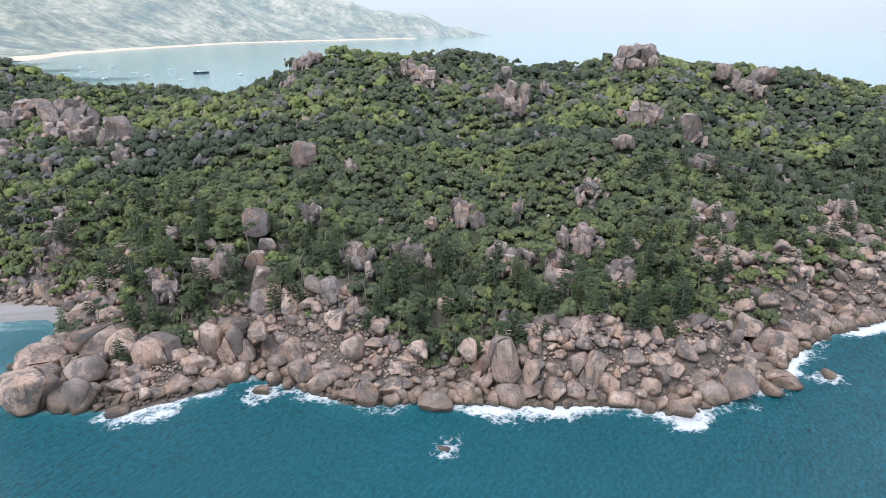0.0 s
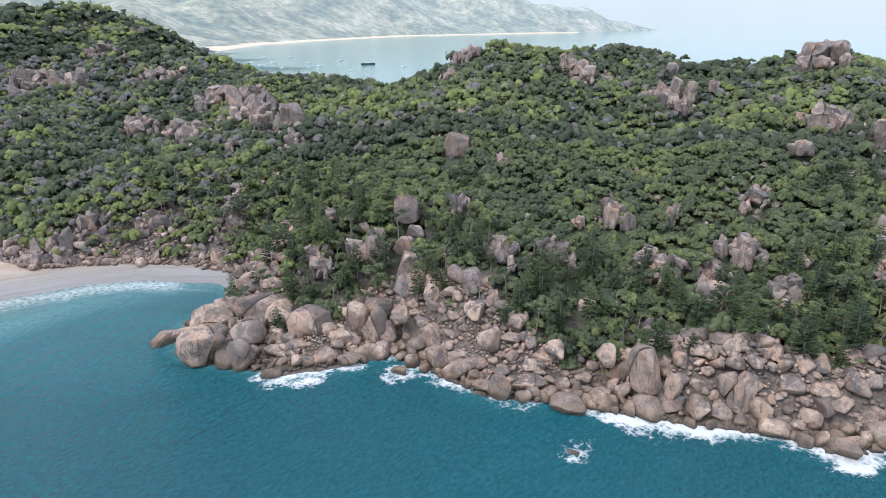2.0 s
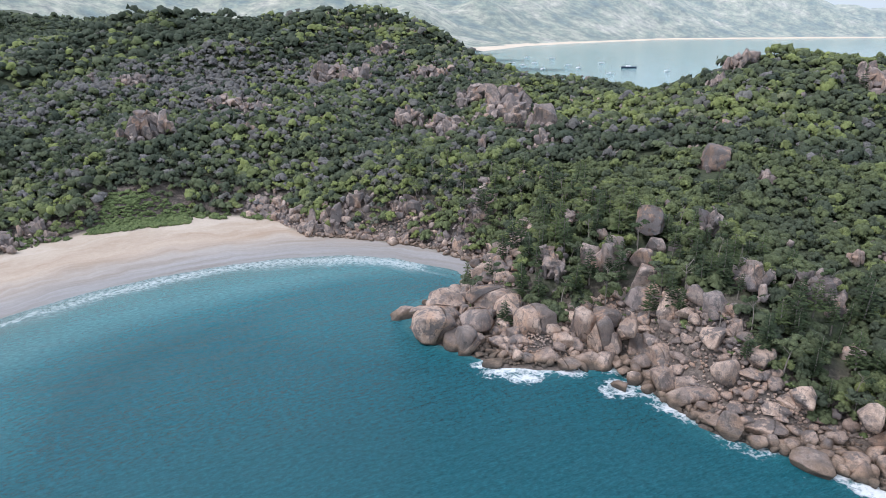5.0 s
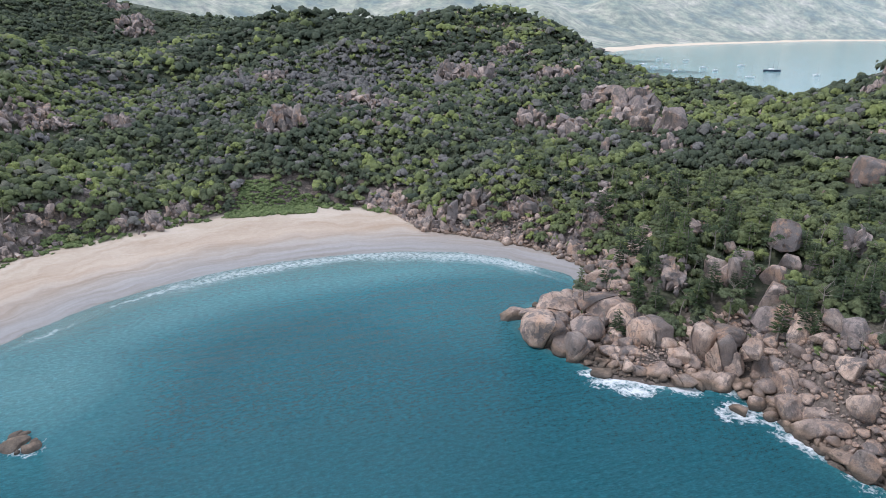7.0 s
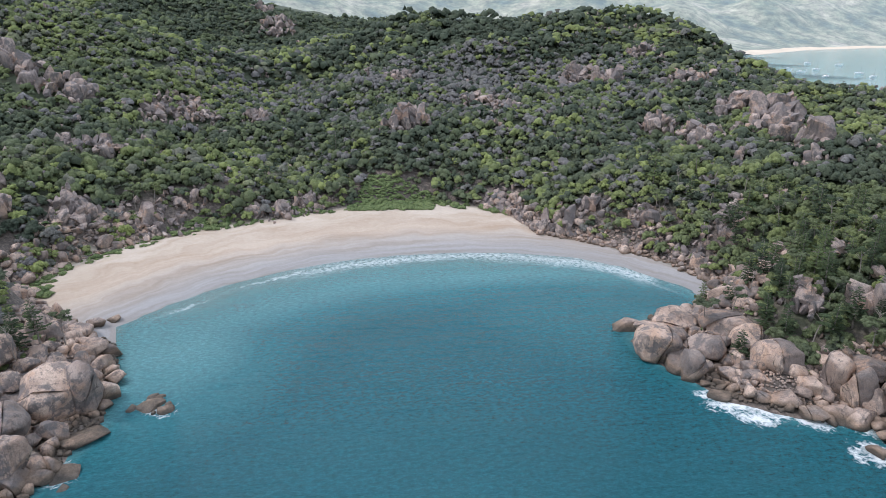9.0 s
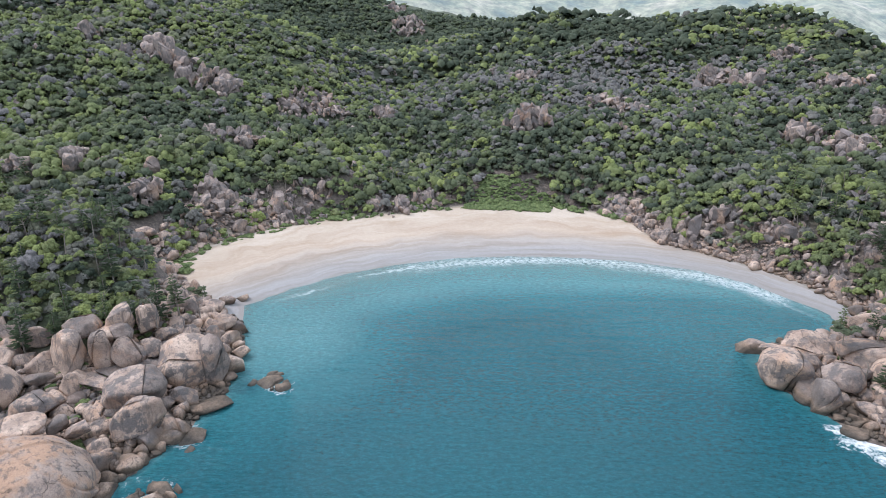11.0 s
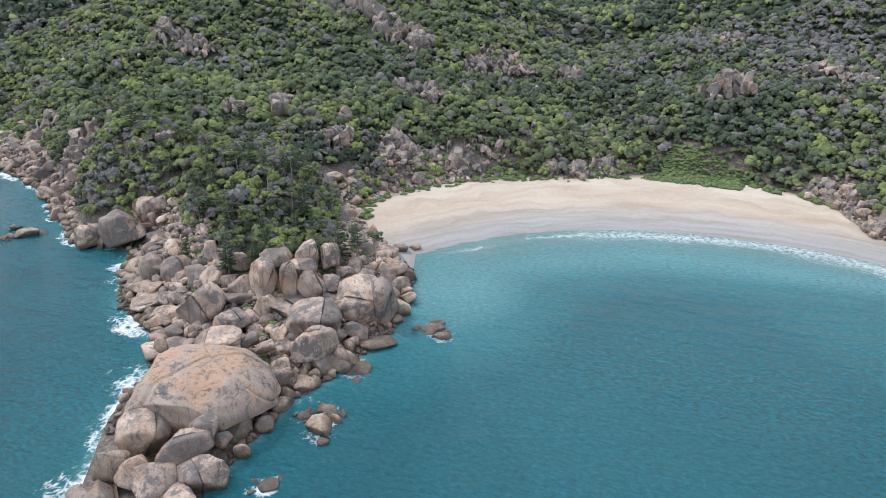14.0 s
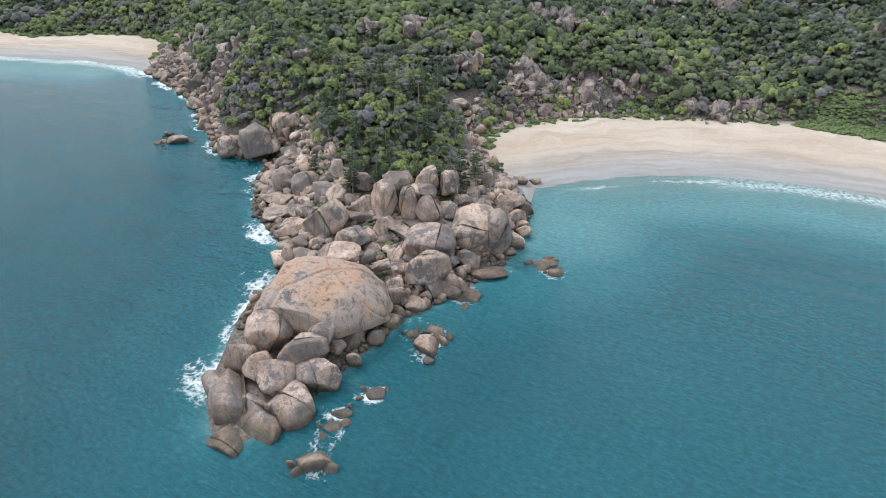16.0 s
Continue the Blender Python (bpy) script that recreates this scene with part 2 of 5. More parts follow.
    clear = calc(n, l, "MULTIPLY", clear, ramp(n, l, calc(n, l, "MULTIPLY", shore.outputs["Fac"], 0.01), (0.4, grey(1)), (0.6, grey(0))))
    tr, mx = n.new("ShaderNodeBsdfTransparent"), n.new("ShaderNodeMixShader")
    tr.inputs[0].default_value = (0.75, 0.93, 0.92, 1)
    l.new(clear, mx.inputs[0])
    l.new(b.outputs[0], mx.inputs[1])
    l.new(tr.outputs[0], mx.inputs[2])
    l.new(mx.outputs[0], n["Material Output"].inputs["Surface"])
    st = n.new("ShaderNodeMapping")
    st.vector_type = "TEXTURE"
    st.inputs["Rotation"].default_value, st.inputs["Scale"].default_value = (0, 0, radians(CREST)), (2.6, 1.0, 1.0)
    l.new(p, st.inputs["Vector"])
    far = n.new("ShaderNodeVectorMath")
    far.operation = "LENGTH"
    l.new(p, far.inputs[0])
    # bump fades with distance from the origin, so the far sea mirrors more sky
    bump_fade = ramp(n, l, calc(n, l, "MULTIPLY", far.outputs["Value"], 0.001), (0.15, grey(1)), (0.7, grey(0.12)))
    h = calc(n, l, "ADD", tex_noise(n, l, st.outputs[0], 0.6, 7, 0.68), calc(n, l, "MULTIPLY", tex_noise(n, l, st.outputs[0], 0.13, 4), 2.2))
    bumped(n, l, calc(n, l, "MULTIPLY", h, bump_fade), 0.9, 1.3, b)
    return m


def simple(name, color, rough=0.6, metal=0.0, vary=0.25, scale=3.0):
    m, n, l, b = mat(name)
    dark, light = tuple(c * (1 - vary) for c in color), tuple(min(1, c * (1 + vary)) for c in color)
    l.new(ramp(n, l, tex_noise(n, l, place(n), scale, 5, 0.65), (0.3, dark), (0.7, light)), b.inputs["Base Color"])
    b.inputs["Roughness"].default_value, b.inputs["Metallic"].default_value = rough, metal
    return m


def far_hill():
    m, n, l, b = mat("far_hill")
    p = place(n)
    col = ramp(n, l, tex_noise(n, l, p, 0.011, 8, 0.68), (0.36, (0.075, 0.10, 0.08)), (0.46, (0.14, 0.155, 0.10)), (0.55, (0.23, 0.225, 0.15)), (0.66, (0.32, 0.29, 0.22)))
    l.new(mixed(n, l, 1.0, col, ramp(n, l, tex_noise(n, l, p, 0.045, 6, 0.75), (0.32, grey(0.4)), (0.68, grey(1.6))), "MULTIPLY"), b.inputs["Base Color"])
    b.inputs["Roughness"].default_value = 1.0
    # a backdrop of distance: haze put into its own emission, stronger farther off
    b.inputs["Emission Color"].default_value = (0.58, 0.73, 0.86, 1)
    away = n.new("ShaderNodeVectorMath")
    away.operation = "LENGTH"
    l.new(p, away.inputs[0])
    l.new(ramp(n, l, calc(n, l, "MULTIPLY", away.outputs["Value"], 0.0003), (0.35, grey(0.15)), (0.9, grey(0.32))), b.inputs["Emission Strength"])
    return m


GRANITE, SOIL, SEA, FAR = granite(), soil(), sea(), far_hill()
HILL_GRANITE = granite("weathered_granite", (0.50, 0.445, 0.42), (0.37, 0.32, 0.30), (0.23, 0.20, 0.185), 0.48)
BROWN_GRANITE = granite("brown_granite", (0.30, 0.23, 0.19), (0.21, 0.16, 0.135), (0.13, 0.10, 0.085), 0.46)
DOME_GRANITE = granite("pink_granite", (0.60, 0.50, 0.43), (0.50, 0.405, 0.345), (0.42, 0.325, 0.27), 0.55, 0.47, (0.44, 0.265, 0.165), 0.8)
LEAF = foliage("broad_leaves", (0.0, (0.042, 0.055, 0.038)), (0.3, (0.075, 0.090, 0.056)), (0.55, (0.120, 0.142, 0.062)), (0.75, (0.196, 0.226, 0.076)), (0.83, (0.132, 0.130, 0.108)), (1.0, (0.155, 0.146, 0.142)))
PINE = foliage("pine_needles", (0.0, (0.034, 0.050, 0.028)), (0.6, (0.058, 0.080, 0.036)), (1.0, (0.100, 0.130, 0.046)))
BUSH = foliage("bright_scrub", (0.0, (0.09, 0.125, 0.05)), (1.0, (0.15, 0.185, 0.075)))
BARK = simple("grey_bark", (0.22, 0.19, 0.16), 0.9)
FAR_SAND = simple("far_sand", (0.62, 0.52, 0.40), 0.9, vary=0.1, scale=0.02)
HULL_WHITE, HULL_DARK, SPAR = simple("white_hull", (0.8, 0.8, 0.8), 0.4, vary=0.03), simple("dark_hull", (0.03, 0.045, 0.08), 0.4), simple("grey_spar", (0.35, 0.35, 0.36), 0.5)

# ------------------------------------------------------------------ the lie of the land
SHORE_BAY = [(104, 136), (91, 130), (80, 125), (71, 118), (65, 111), (58, 105), (42, 97), (32, 100), (12, 100), (-5, 101), (-15, 100), (-28, 106),
    (-38, 111), (-46, 103), (-55, 98), (-65, 98), (-74, 98), (-81, 102), (-85, 112), (-82, 122), (-84, 131)]
SHORE_BEACH = [(-92, 135), (-112, 132), (-125, 126), (-138, 113), (-147, 99), (-154, 84), (-159, 68), (-160, 52), (-159, 36), (-154, 21), (-148, 9)]
SHORE_POINT = [(-138, 7), (-122, 5), (-110, 1), (-98, -8), (-90, -16), (-78, -22), (-68, -27), (-60, -33), (-61, -38), (-72, -42), (-88, -43), (-102, -41),
    (-112, -43), (-120, -49), (-128, -55), (-142, -59), (-158, -62), (-166, -79), (-186, -92), (-209, -105), (-224, -118), (-248, -142)]
SHORE_BEACH_SOUTH = [(-258, -155), (-267, -182), (-271, -223), (-265, -280)]
SHORE_REST = [(-235, -330), (-250, -600), (-1300, -600), (-1300, 1500), (-800, 1100), (-520, 800), (-330, 620), (-200, 480), (-80, 470), (60, 500),
    (200, 520), (380, 520), (470, 420), (380, 300), (250, 205), (160, 158)]
SAND_BACK = [(-89, 140), (-106, 142), (-122, 139), (-134, 134), (-144, 128), (-152, 130), (-165, 133), (-180, 126), (-192, 113), (-199, 95), (-201, 75), (-202, 55), (-203, 42), (-202, 28), (-194, 8),
    (-180, -6), (-168, -4), (-155, 1)]
SAND_BACK_SOUTH = [(-262, -148), (-282, -152), (-300, -161), (-310, -180), (-313, -202), (-304, -230), (-318, -258), (-310, -300), (-275, -320)]
SEA_EDGE = SHORE_BAY + SHORE_BEACH + SHORE_POINT + SHORE_BEACH_SOUTH + SHORE_REST
UPLAND = SHORE_BAY + SAND_BACK + SHORE_POINT + SAND_BACK_SOUTH + SHORE_REST

# spot heights of the hills
HEADLAND = [(2, 121, 7), (2, 152, 14), (3, 190, 23), (4, 260, 31), (4, 300, 39), (5, 345, 50), (-57, 315, 52), (-43, 190, 24), (-43, 146, 17),
    (-24, 117, 8), (92, 317, 53), (63, 206, 28), (50, 157, 16), (41, 123, 8), (168, 363, 39), (105, 216, 19), (75, 147, 11), (223, 332, 30),
    (149, 213, 18), (123, 170, 10), (58, 345, 45), (-87, 297, 37), (-129, 304, 30), (-183, 333, 33), (-209, 341, 38), (-118, 232, 26),
    (-104, 165, 13), (-85, 197, 20), (-65, 129, 11), (-60, 430, 8), (120, 450, 10), (300, 440, 10)]
WEST_HILL = [(-317, 360, 72), (-281, 377, 57), (-251, 373, 46), (-196, 349, 33), (-138, 311, 30), (-343, 335, 69), (-419, 308, 51), (-475, 296, 64),
    (-254, 269, 36), (-130, 254, 25), (-140, 150, 10), (-153, 223, 22), (-194, 158, 13), (-260, 520, 8), (-500, 720, 10), (-700, 900, 40),
    (-160, 420, 8), (-420, 480, 45)]
VALLEY = [(-405, 263, 65), (-409, 232, 65), (-434, 228, 57), (-249, 141, 24), (-202, 114, 7), (-220, 47, 12), (-277, 44, 23), (-344, 105, 27),
    (-437, 172, 41), (-583, 143, 42), (-668, 128, 66), (-713, 233, 78), (-642, 326, 60), (-750, 300, 66), (-900, 60, 115), (-1000, 600, 50),
    (-1000, -300, 130), (-800, -100, 105), (-600, 320, 52), (-690, 180, 84)]
SOUTH_HILL = [(-398, -134, 69), (-392, -79, 70), (-390, -7, 73), (-416, 58, 64), (-487, 113, 46), (-299, 20, 37), (-222, -10, 20), (-232, -37, 23),
    (-308, -88, 44), (-187, -71, 20), (-165, -15, 12), (-147, -38, 11), (-195, 7, 9), (-246, 85, 9), (-357, 130, 24), (-208, -53, 18), (-257, -42, 26),
    (-215, -94, 15), (-168, -50, 13), (-298, -136, 22), (-500, -150, 80), (-450, -330, 60), (-350, -300, 10), (-700, -450, 120), (-310, -110, 38)]


def inside_distance(poly, p):
    """Metres from each place of p to the outline, positive inside it."""
    poly = np.array(poly, float)
    best, inner = np.full(len(p), 1e18), np.zeros(len(p), bool)
    for a, b in zip(poly, np.roll(poly, -1, 0)):
        ab = b - a
        u = np.clip(((p - a) @ ab) / (ab @ ab), 0, 1)
        q = p - a - u[:, None] * ab
        best = np.minimum(best, (q * q).sum(1))
        if a[1] != b[1]:
            inner ^= ((a[1] > p[:, 1]) != (b[1] > p[:, 1])) & (p[:, 0] < (b[0] - a[0]) * (p[:, 1] - a[1]) / (b[1] - a[1]) + a[0])
    return np.where(inner, 1, -1) * np.sqrt(best)


def along(line, step):
    out = []
    for a, b in zip(line, line[1:]):
        n = max(1, int(math.dist(a, b) / step))
        out += [(a[0] + (b[0] - a[0]) * k / n, a[1] + (b[1] - a[1]) * k / n) for k in range(n)]
    return out


def ripple(p, size, seed):
    """Smooth random relief, about -1 to 1, from crossing waves."""
    rng = np.random.RandomState(seed)
    out = np.zeros(len(p))
    for k in range(14):
        a, ph, s = rng.uniform(0, 2 * math.pi), rng.uniform(0, 2 * math.pi), size * rng.uniform(0.6, 1.8)
        out += np.sin((p[:, 0] * math.cos(a) + p[:, 1] * math.sin(a)) * 2 * math.pi / s + ph)
    return out / 5.0


def spurs(p):
    """Spurs and gullies of the hillsides, in metres; none at the shore."""
    e = inside_distance(UPLAND, p)
    ridged = 1 - 2 * np.abs(np.clip(ripple(p, 150, 61), -1, 1))
    return (4.2 * ripple(p, 105, 3) + 2.6 * ridged + 1.5 * ripple(p, 40, 4)) * np.clip(e / 70, 0, 1) + 0.5 * ripple(p, 16, 5) * np.clip(e / 30, 0, 1)


def surface_weights():
    """A stiff sheet laid over the spot heights and the foot of the hills along the shore."""
    knots = [(x, y, z) for x, y, z in HEADLAND + WEST_HILL + VALLEY + SOUTH_HILL]
    knots += [(x, y, 1.0) for x, y in along(SHORE_REST[-1:] + SHORE_BAY, 14) + along(SHORE_POINT, 14)]
    knots += [(x, y, 2.5) for x, y in along(SAND_BACK, 12)] + [(x, y, 2.0) for x, y in along(SAND_BACK_SOUTH, 25)]
    knots += [(x, y, 1.0) for x, y in SHORE_REST[4:]]
    k = np.array(knots, float)
    r = np.hypot(k[:, None, 0] - k[None, :, 0], k[:, None, 1] - k[None, :, 1])
    a = np.ones((len(k) + 1, len(k) + 1))
    a[:-1, :-1], a[-1, -1] = -np.sqrt(r * r + 64), 0
    a[:-1, :-1] -= np.eye(len(k)) * 2.0
    return k, np.linalg.solve(a, np.append(k[:, 2] - spurs(k[:, :2]), 0))


KNOTS, WEIGHTS = surface_weights()


def land(p):
    """Height of the ground and the distances inside the uplands and inside the sea's edge."""
    p = np.asarray(p, float)
    e, d = inside_distance(UPLAND, p), inside_distance(SEA_EDGE, p)
    z = np.zeros(len(p))
    for i in range(0, len(p), 20000):
        q = p[i:i + 20000]
        r = np.hypot(q[:, None, 0] - KNOTS[None, :, 0], q[:, None, 1] - KNOTS[None, :, 1])
        z[i:i + 20000] = -np.sqrt(r * r + 64) @ WEIGHTS[:-1] + WEIGHTS[-1]
    z = z + spurs(p)
    z = z - 3.2 * np.clip((e - 20) / 60, 0, 1)
    sand = 2.2 * (1 - np.exp(-np.maximum(d, 0) / 22))
    bed = -0.05 * np.maximum(-d, 0) - 0.0007 * np.maximum(-d, 0) ** 2
    s = np.clip(e / 8, 0, 1)
    s = s * s * (3 - 2 * s)
    low = np.where(d > 0, sand, np.maximum(bed, -9))
    return np.where(e > 0, low + (np.maximum(z, low) - low) * s, low), e, d


# ------------------------------------------------------------------ mesh makers
def mesh_of(name, verts, faces, material, smooth=True):
    me = bpy.data.meshes.new(name)
    me.from_pydata(verts, [], faces)
    me.materials.append(material)
    if smooth:
        me.polygons.foreach_set("use_smooth", [True] * len(me.polygons))
    me.update()
    return me


def tri_mesh(name, verts, tris, material, smooth=True, tint=None):
    """A mesh from arrays of places and triangles, quick for large counts."""
    me = bpy.data.meshes.new(name)
    verts, tris = np.asarray(verts, np.float32), np.asarray(tris, np.int32)
    me.vertices.add(len(verts))
    me.vertices.foreach_set("co", verts.ravel())
    me.loops.add(tris.size)
    me.loops.foreach_set("vertex_index", tris.ravel())
    me.polygons.add(len(tris))
    me.polygons.foreach_set("loop_start", np.arange(0, tris.size, 3, dtype=np.int32))
    me.polygons.foreach_set("use_smooth", np.full(len(tris), smooth))
    me.materials.append(material)
    if tint is not None:
        at = me.attributes.new("tint", "FLOAT", "FACE")
        at.data.foreach_set("value", np.asarray(tint, np.float32))
    me.update(calc_edges=True)
    me.validate()
    return me


def part(name, bm, material, parent, label=""):
    me = bpy.data.meshes.new(name)
    bm.to_mesh(me)
    bm.free()
    me.materials.append(material)
    ob = new(name, me)
    ob.parent = parent
    return tagged(ob, label)


def grid_sheet(name, xs, ys, zs, material, attrs):
    """One sheet over the crossing of xs and ys; attrs are point values."""
    nx, ny = len(xs), len(ys)
    gx, gy = np.meshgrid(xs, ys)
    verts = np.stack([gx.ravel(), gy.ravel(), zs], 1)
    i = np.arange(nx * ny).reshape(ny, nx)
    a, b, c, d = i[:-1, :-1].ravel(), i[:-1, 1:].ravel(), i[1:, 1:].ravel(), i[1:, :-1].ravel()
    me = tri_mesh(name, verts, np.concatenate([np.stack([a, b, c], 1), np.stack([a, c, d], 1)]), material)
    for key, val in attrs.items():
        me.attributes.new(key, "FLOAT", "POINT").data.foreach_set("value", np.asarray(val, np.float32))
    return new(name, me)


def steps(*spans):
    return np.unique(np.concatenate([np.arange(a, b, s) for a, b, s in spans]).round(3))


def smooth01(v, a, b):
    u = np.clip((v - a) / (b - a), 0, 1)
    return u * u * (3 - 2 * u)


# ------------------------------------------------------------------ ground
gx_ = steps((-1280, -700, 20), (-700, -340, 9), (-340, 140, 3.0), (140, 500, 12))
gy_ = steps((-580, -270, 12), (-270, 180, 3.0), (180, 420, 6), (420, 760, 12), (760, 1180, 20))
GX, GY = np.meshgrid(gx_, gy_)
ground_at = np.stack([GX.ravel(), GY.ravel()], 1)
gz_, ge_, gd_ = land(ground_at)
sand_mask = np.where((ge_ < 1.5) & ((np.hypot(ground_at[:, 0] + 120, ground_at[:, 1] - 60) < 105) | (ground_at[:, 1] < -130)), 1.0, 0.0)
sand_mask = np.where(((ground_at[:, 0] > -95) & (ground_at[:, 1] > 90) & (ground_at[:, 1] < 126)) | ((ground_at[:, 0] > -142) & (ground_at[:, 1] < 9)), 0.0, sand_mask)
rock_mask = smooth01(-ge_, -26, -14) * (1 - sand_mask)
ground = tagged(grid_sheet("ground", gx_, gy_, gz_, SOIL, {"sand": sand_mask, "rock": rock_mask}),
    "hilly coastal ground with a curved sandy beach and rocky soil", "ground", kind="structure")

# ------------------------------------------------------------------ sea
AWASH_RINGS = []


def build_sea():
    xs = steps((-5200, -300, 140), (-300, 140, 2.4), (140, 5200, 140))
    ys = steps((-5200, -270, 140), (-270, 180, 2.4), (180, 5200, 140))
    X, Y = np.meshgrid(xs, ys)
    p = np.stack([X.ravel(), Y.ravel()], 1)
    d = -inside_distance(SEA_EDGE, p)
    sandy = np.maximum(smooth01(-p[:, 0], 55, 135) * smooth01(p[:, 1], -25, 30), smooth01(-p[:, 1], 140, 165) * smooth01(-p[:, 0], 200, 250))
    depth = np.clip((0.075 * d + 0.0013 * d * d) / (6.5 + 2.5 * sandy) + (1 - sandy) * np.clip(0.22 + d * 0.08, 0, 0.6), 0, 1)
    depth = np.where(d < 0, 0.0, np.minimum(depth, 1 - 0.3 * smooth01(p[:, 1], -30, 30)))
    x, y = p[:, 0], p[:, 1]
    front = smooth01(x, -62, -40) * smooth01(y, 75, 90)                     # open rocky front
    spit = smooth01(x, -90, -70) * smooth01(-x, 50, 62) * smooth01(y, 80, 92) * 0.3
    south = smooth01(-y, 33, 42) * smooth01(-x, 55, 70)
    inner = smooth01(-x, 60, 70) * smooth01(y, -40, -20) * smooth01(-y, -14, 0) * 0.45
    rocky = np.clip(front + spit + south * 0.85 + inner, 0, 1)
    foam = rocky * np.exp(-np.maximum(d - 1.6 - 1.8 * ripple(p, 14, 9), 0) / 3.2) * np.clip(0.78 + 0.32 * ripple(p, 30, 17), 0, 1.05)
    foam = foam * (1 + 0.3 * smooth01(x, 12, 45)) + 0.22 * rocky * smooth01(x, -20, 10) * np.exp(-np.maximum(d, 0) / 6)
    foam = np.maximum(foam, south * smooth01(x, -175, -140) * np.exp(-np.maximum(d - 2, 0) / 6) * np.clip(0.44 + 0.45 * ripple(p, 16, 19), 0, 0.85))
    bay = np.maximum(smooth01(-x, 88, 105) * smooth01(y, 12, 26) * (0.55 + 0.45 * smooth01(y, 20, 75)), smooth01(-y, 135, 150))
    depth = np.where((y < -30) & (x < -70), depth * 0.97, depth)
    # outer bay: pale sky sheen put into the body colour, not measured shallows
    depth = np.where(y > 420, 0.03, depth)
    for cx, cy, r, s in AWASH_RINGS:
        q = np.hypot(x - cx, y - cy)
        foam = np.maximum(foam, s * np.exp(-(np.maximum(q - r, 0) / 1.5) ** 2))
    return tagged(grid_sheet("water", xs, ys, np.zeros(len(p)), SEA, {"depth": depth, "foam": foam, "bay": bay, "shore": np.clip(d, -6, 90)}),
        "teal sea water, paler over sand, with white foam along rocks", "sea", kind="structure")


# ------------------------------------------------------------------ far shore
FAR_SHORE = [(-744, 1144), (-794, 1419), (-762, 1677), (-657, 2107), (-356, 2459), (-92, 2745), (60, 3080), (235, 3290), (120, 3420), (-300, 3700), (-900, 4600),
    (-4300, 4600), (-4300, -900), (-1240, -900), (-1240, 900), (-900, 1050)]
FAR_HILLS = [(60, 3170, 90, 42), (-110, 3060, 120, 84), (-260, 2960, 120, 64), (-480, 2880, 180, 112), (-720, 2840, 260, 180), (-1250, 2450, 400, 260), (-1900, 2300, 450, 330), (-2300, 1700, 500, 330),
    (-2300, 1000, 450, 280), (-2000, 400, 400, 230), (-1800, -200, 450, 260), (-1350, 1900, 300, 150), (-1500, 1400, 300, 180), (-1060, 1330, 110, 105), (-1020, 1640, 120, 120),
    (-960, 1960, 120, 130), (-820, 2260, 130, 125), (-1180, 1080, 120, 115), (-1290, 800, 140, 130), (-1330, 520, 150, 125)]


def build_far_shore():
    xs, ys = steps((-4300, -1600, 90), (-1600, 320, 24)), steps((-900, 900, 60), (900, 3600, 24), (3600, 4600, 90))
    X, Y = np.meshgrid(xs, ys)
    p = np.stack([X.ravel(), Y.ravel()], 1)
    e = inside_distance(FAR_SHORE, p)
    z = np.zeros(len(p))
    for x, y, r, h in FAR_HILLS:
        z = np.maximum(z, h * np.exp(-((p[:, 0] - x) ** 2 + (p[:, 1] - y) ** 2) / (2 * r * r))) + 0.12 * h * np.exp(-((p[:, 0] - x) ** 2 + (p[:, 1] - y) ** 2) / (2 * (r * 1.5) ** 2))
    z = z * (1 + 0.10 * ripple(p, 420, 21) + 0.06 * ripple(p, 150, 22)) + 3.5 * np.maximum(ripple(p, 60, 23), -0.5)
    head = smooth01(p[:, 1], 2500, 2800)
    z = np.where(e > 0, 2 + z * (1 - np.exp(-np.maximum(e, 0) / (190 - 140 * head))), -4.0 + 0 * e)
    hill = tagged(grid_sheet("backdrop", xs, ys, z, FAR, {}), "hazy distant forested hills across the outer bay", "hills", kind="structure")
    line = along([(-744, 1144), (-794, 1419), (-762, 1677), (-657, 2107), (-356, 2459), (-92, 2745)], 40)
    bm = bmesh.new()
    rows = []
    for k, (x, y) in enumerate(line):
        a, b = line[max(0, k - 1)], line[min(len(line) - 1, k + 1)]
        t = Vector((b[0] - a[0], b[1] - a[1], 0)).normalized()
        out = Vector((t.y, -t.x, 0))
        rows.append([bm.verts.new(Vector((x, y, 0)) + out * w + Vector((0, 0, zz))) for w, zz in ((24, 0.05), (4, 2.2), (-30, 5.5), (-40, 2.5))])
    for r, s in zip(rows, rows[1:]):
        for k in range(3):
            bm.faces.new((r[k], r[k + 1], s[k + 1], s[k]))
    me = bpy.data.meshes.new("far_beach")
    bm.to_mesh(me)
    bm.free()
    me.materials.append(FAR_SAND)
    tagged(new("far_beach", me), "long pale sand beach across the outer bay", "beach", kind="structure")


build_far_shore()

# ------------------------------------------------------------------ boulders
def unit_ball(sub):
    bm = bmesh.new()
    bmesh.ops.create_icosphere(bm, subdivisions=sub, radius=1.0)
    v = np.array([x.co for x in bm.verts])
    f = np.array([[x.index for x in q.verts] for q in bm.faces])
    bm.free()
    return v, f


BALLS = {k: unit_ball(k) for k in (1, 2, 3, 4, 7)}


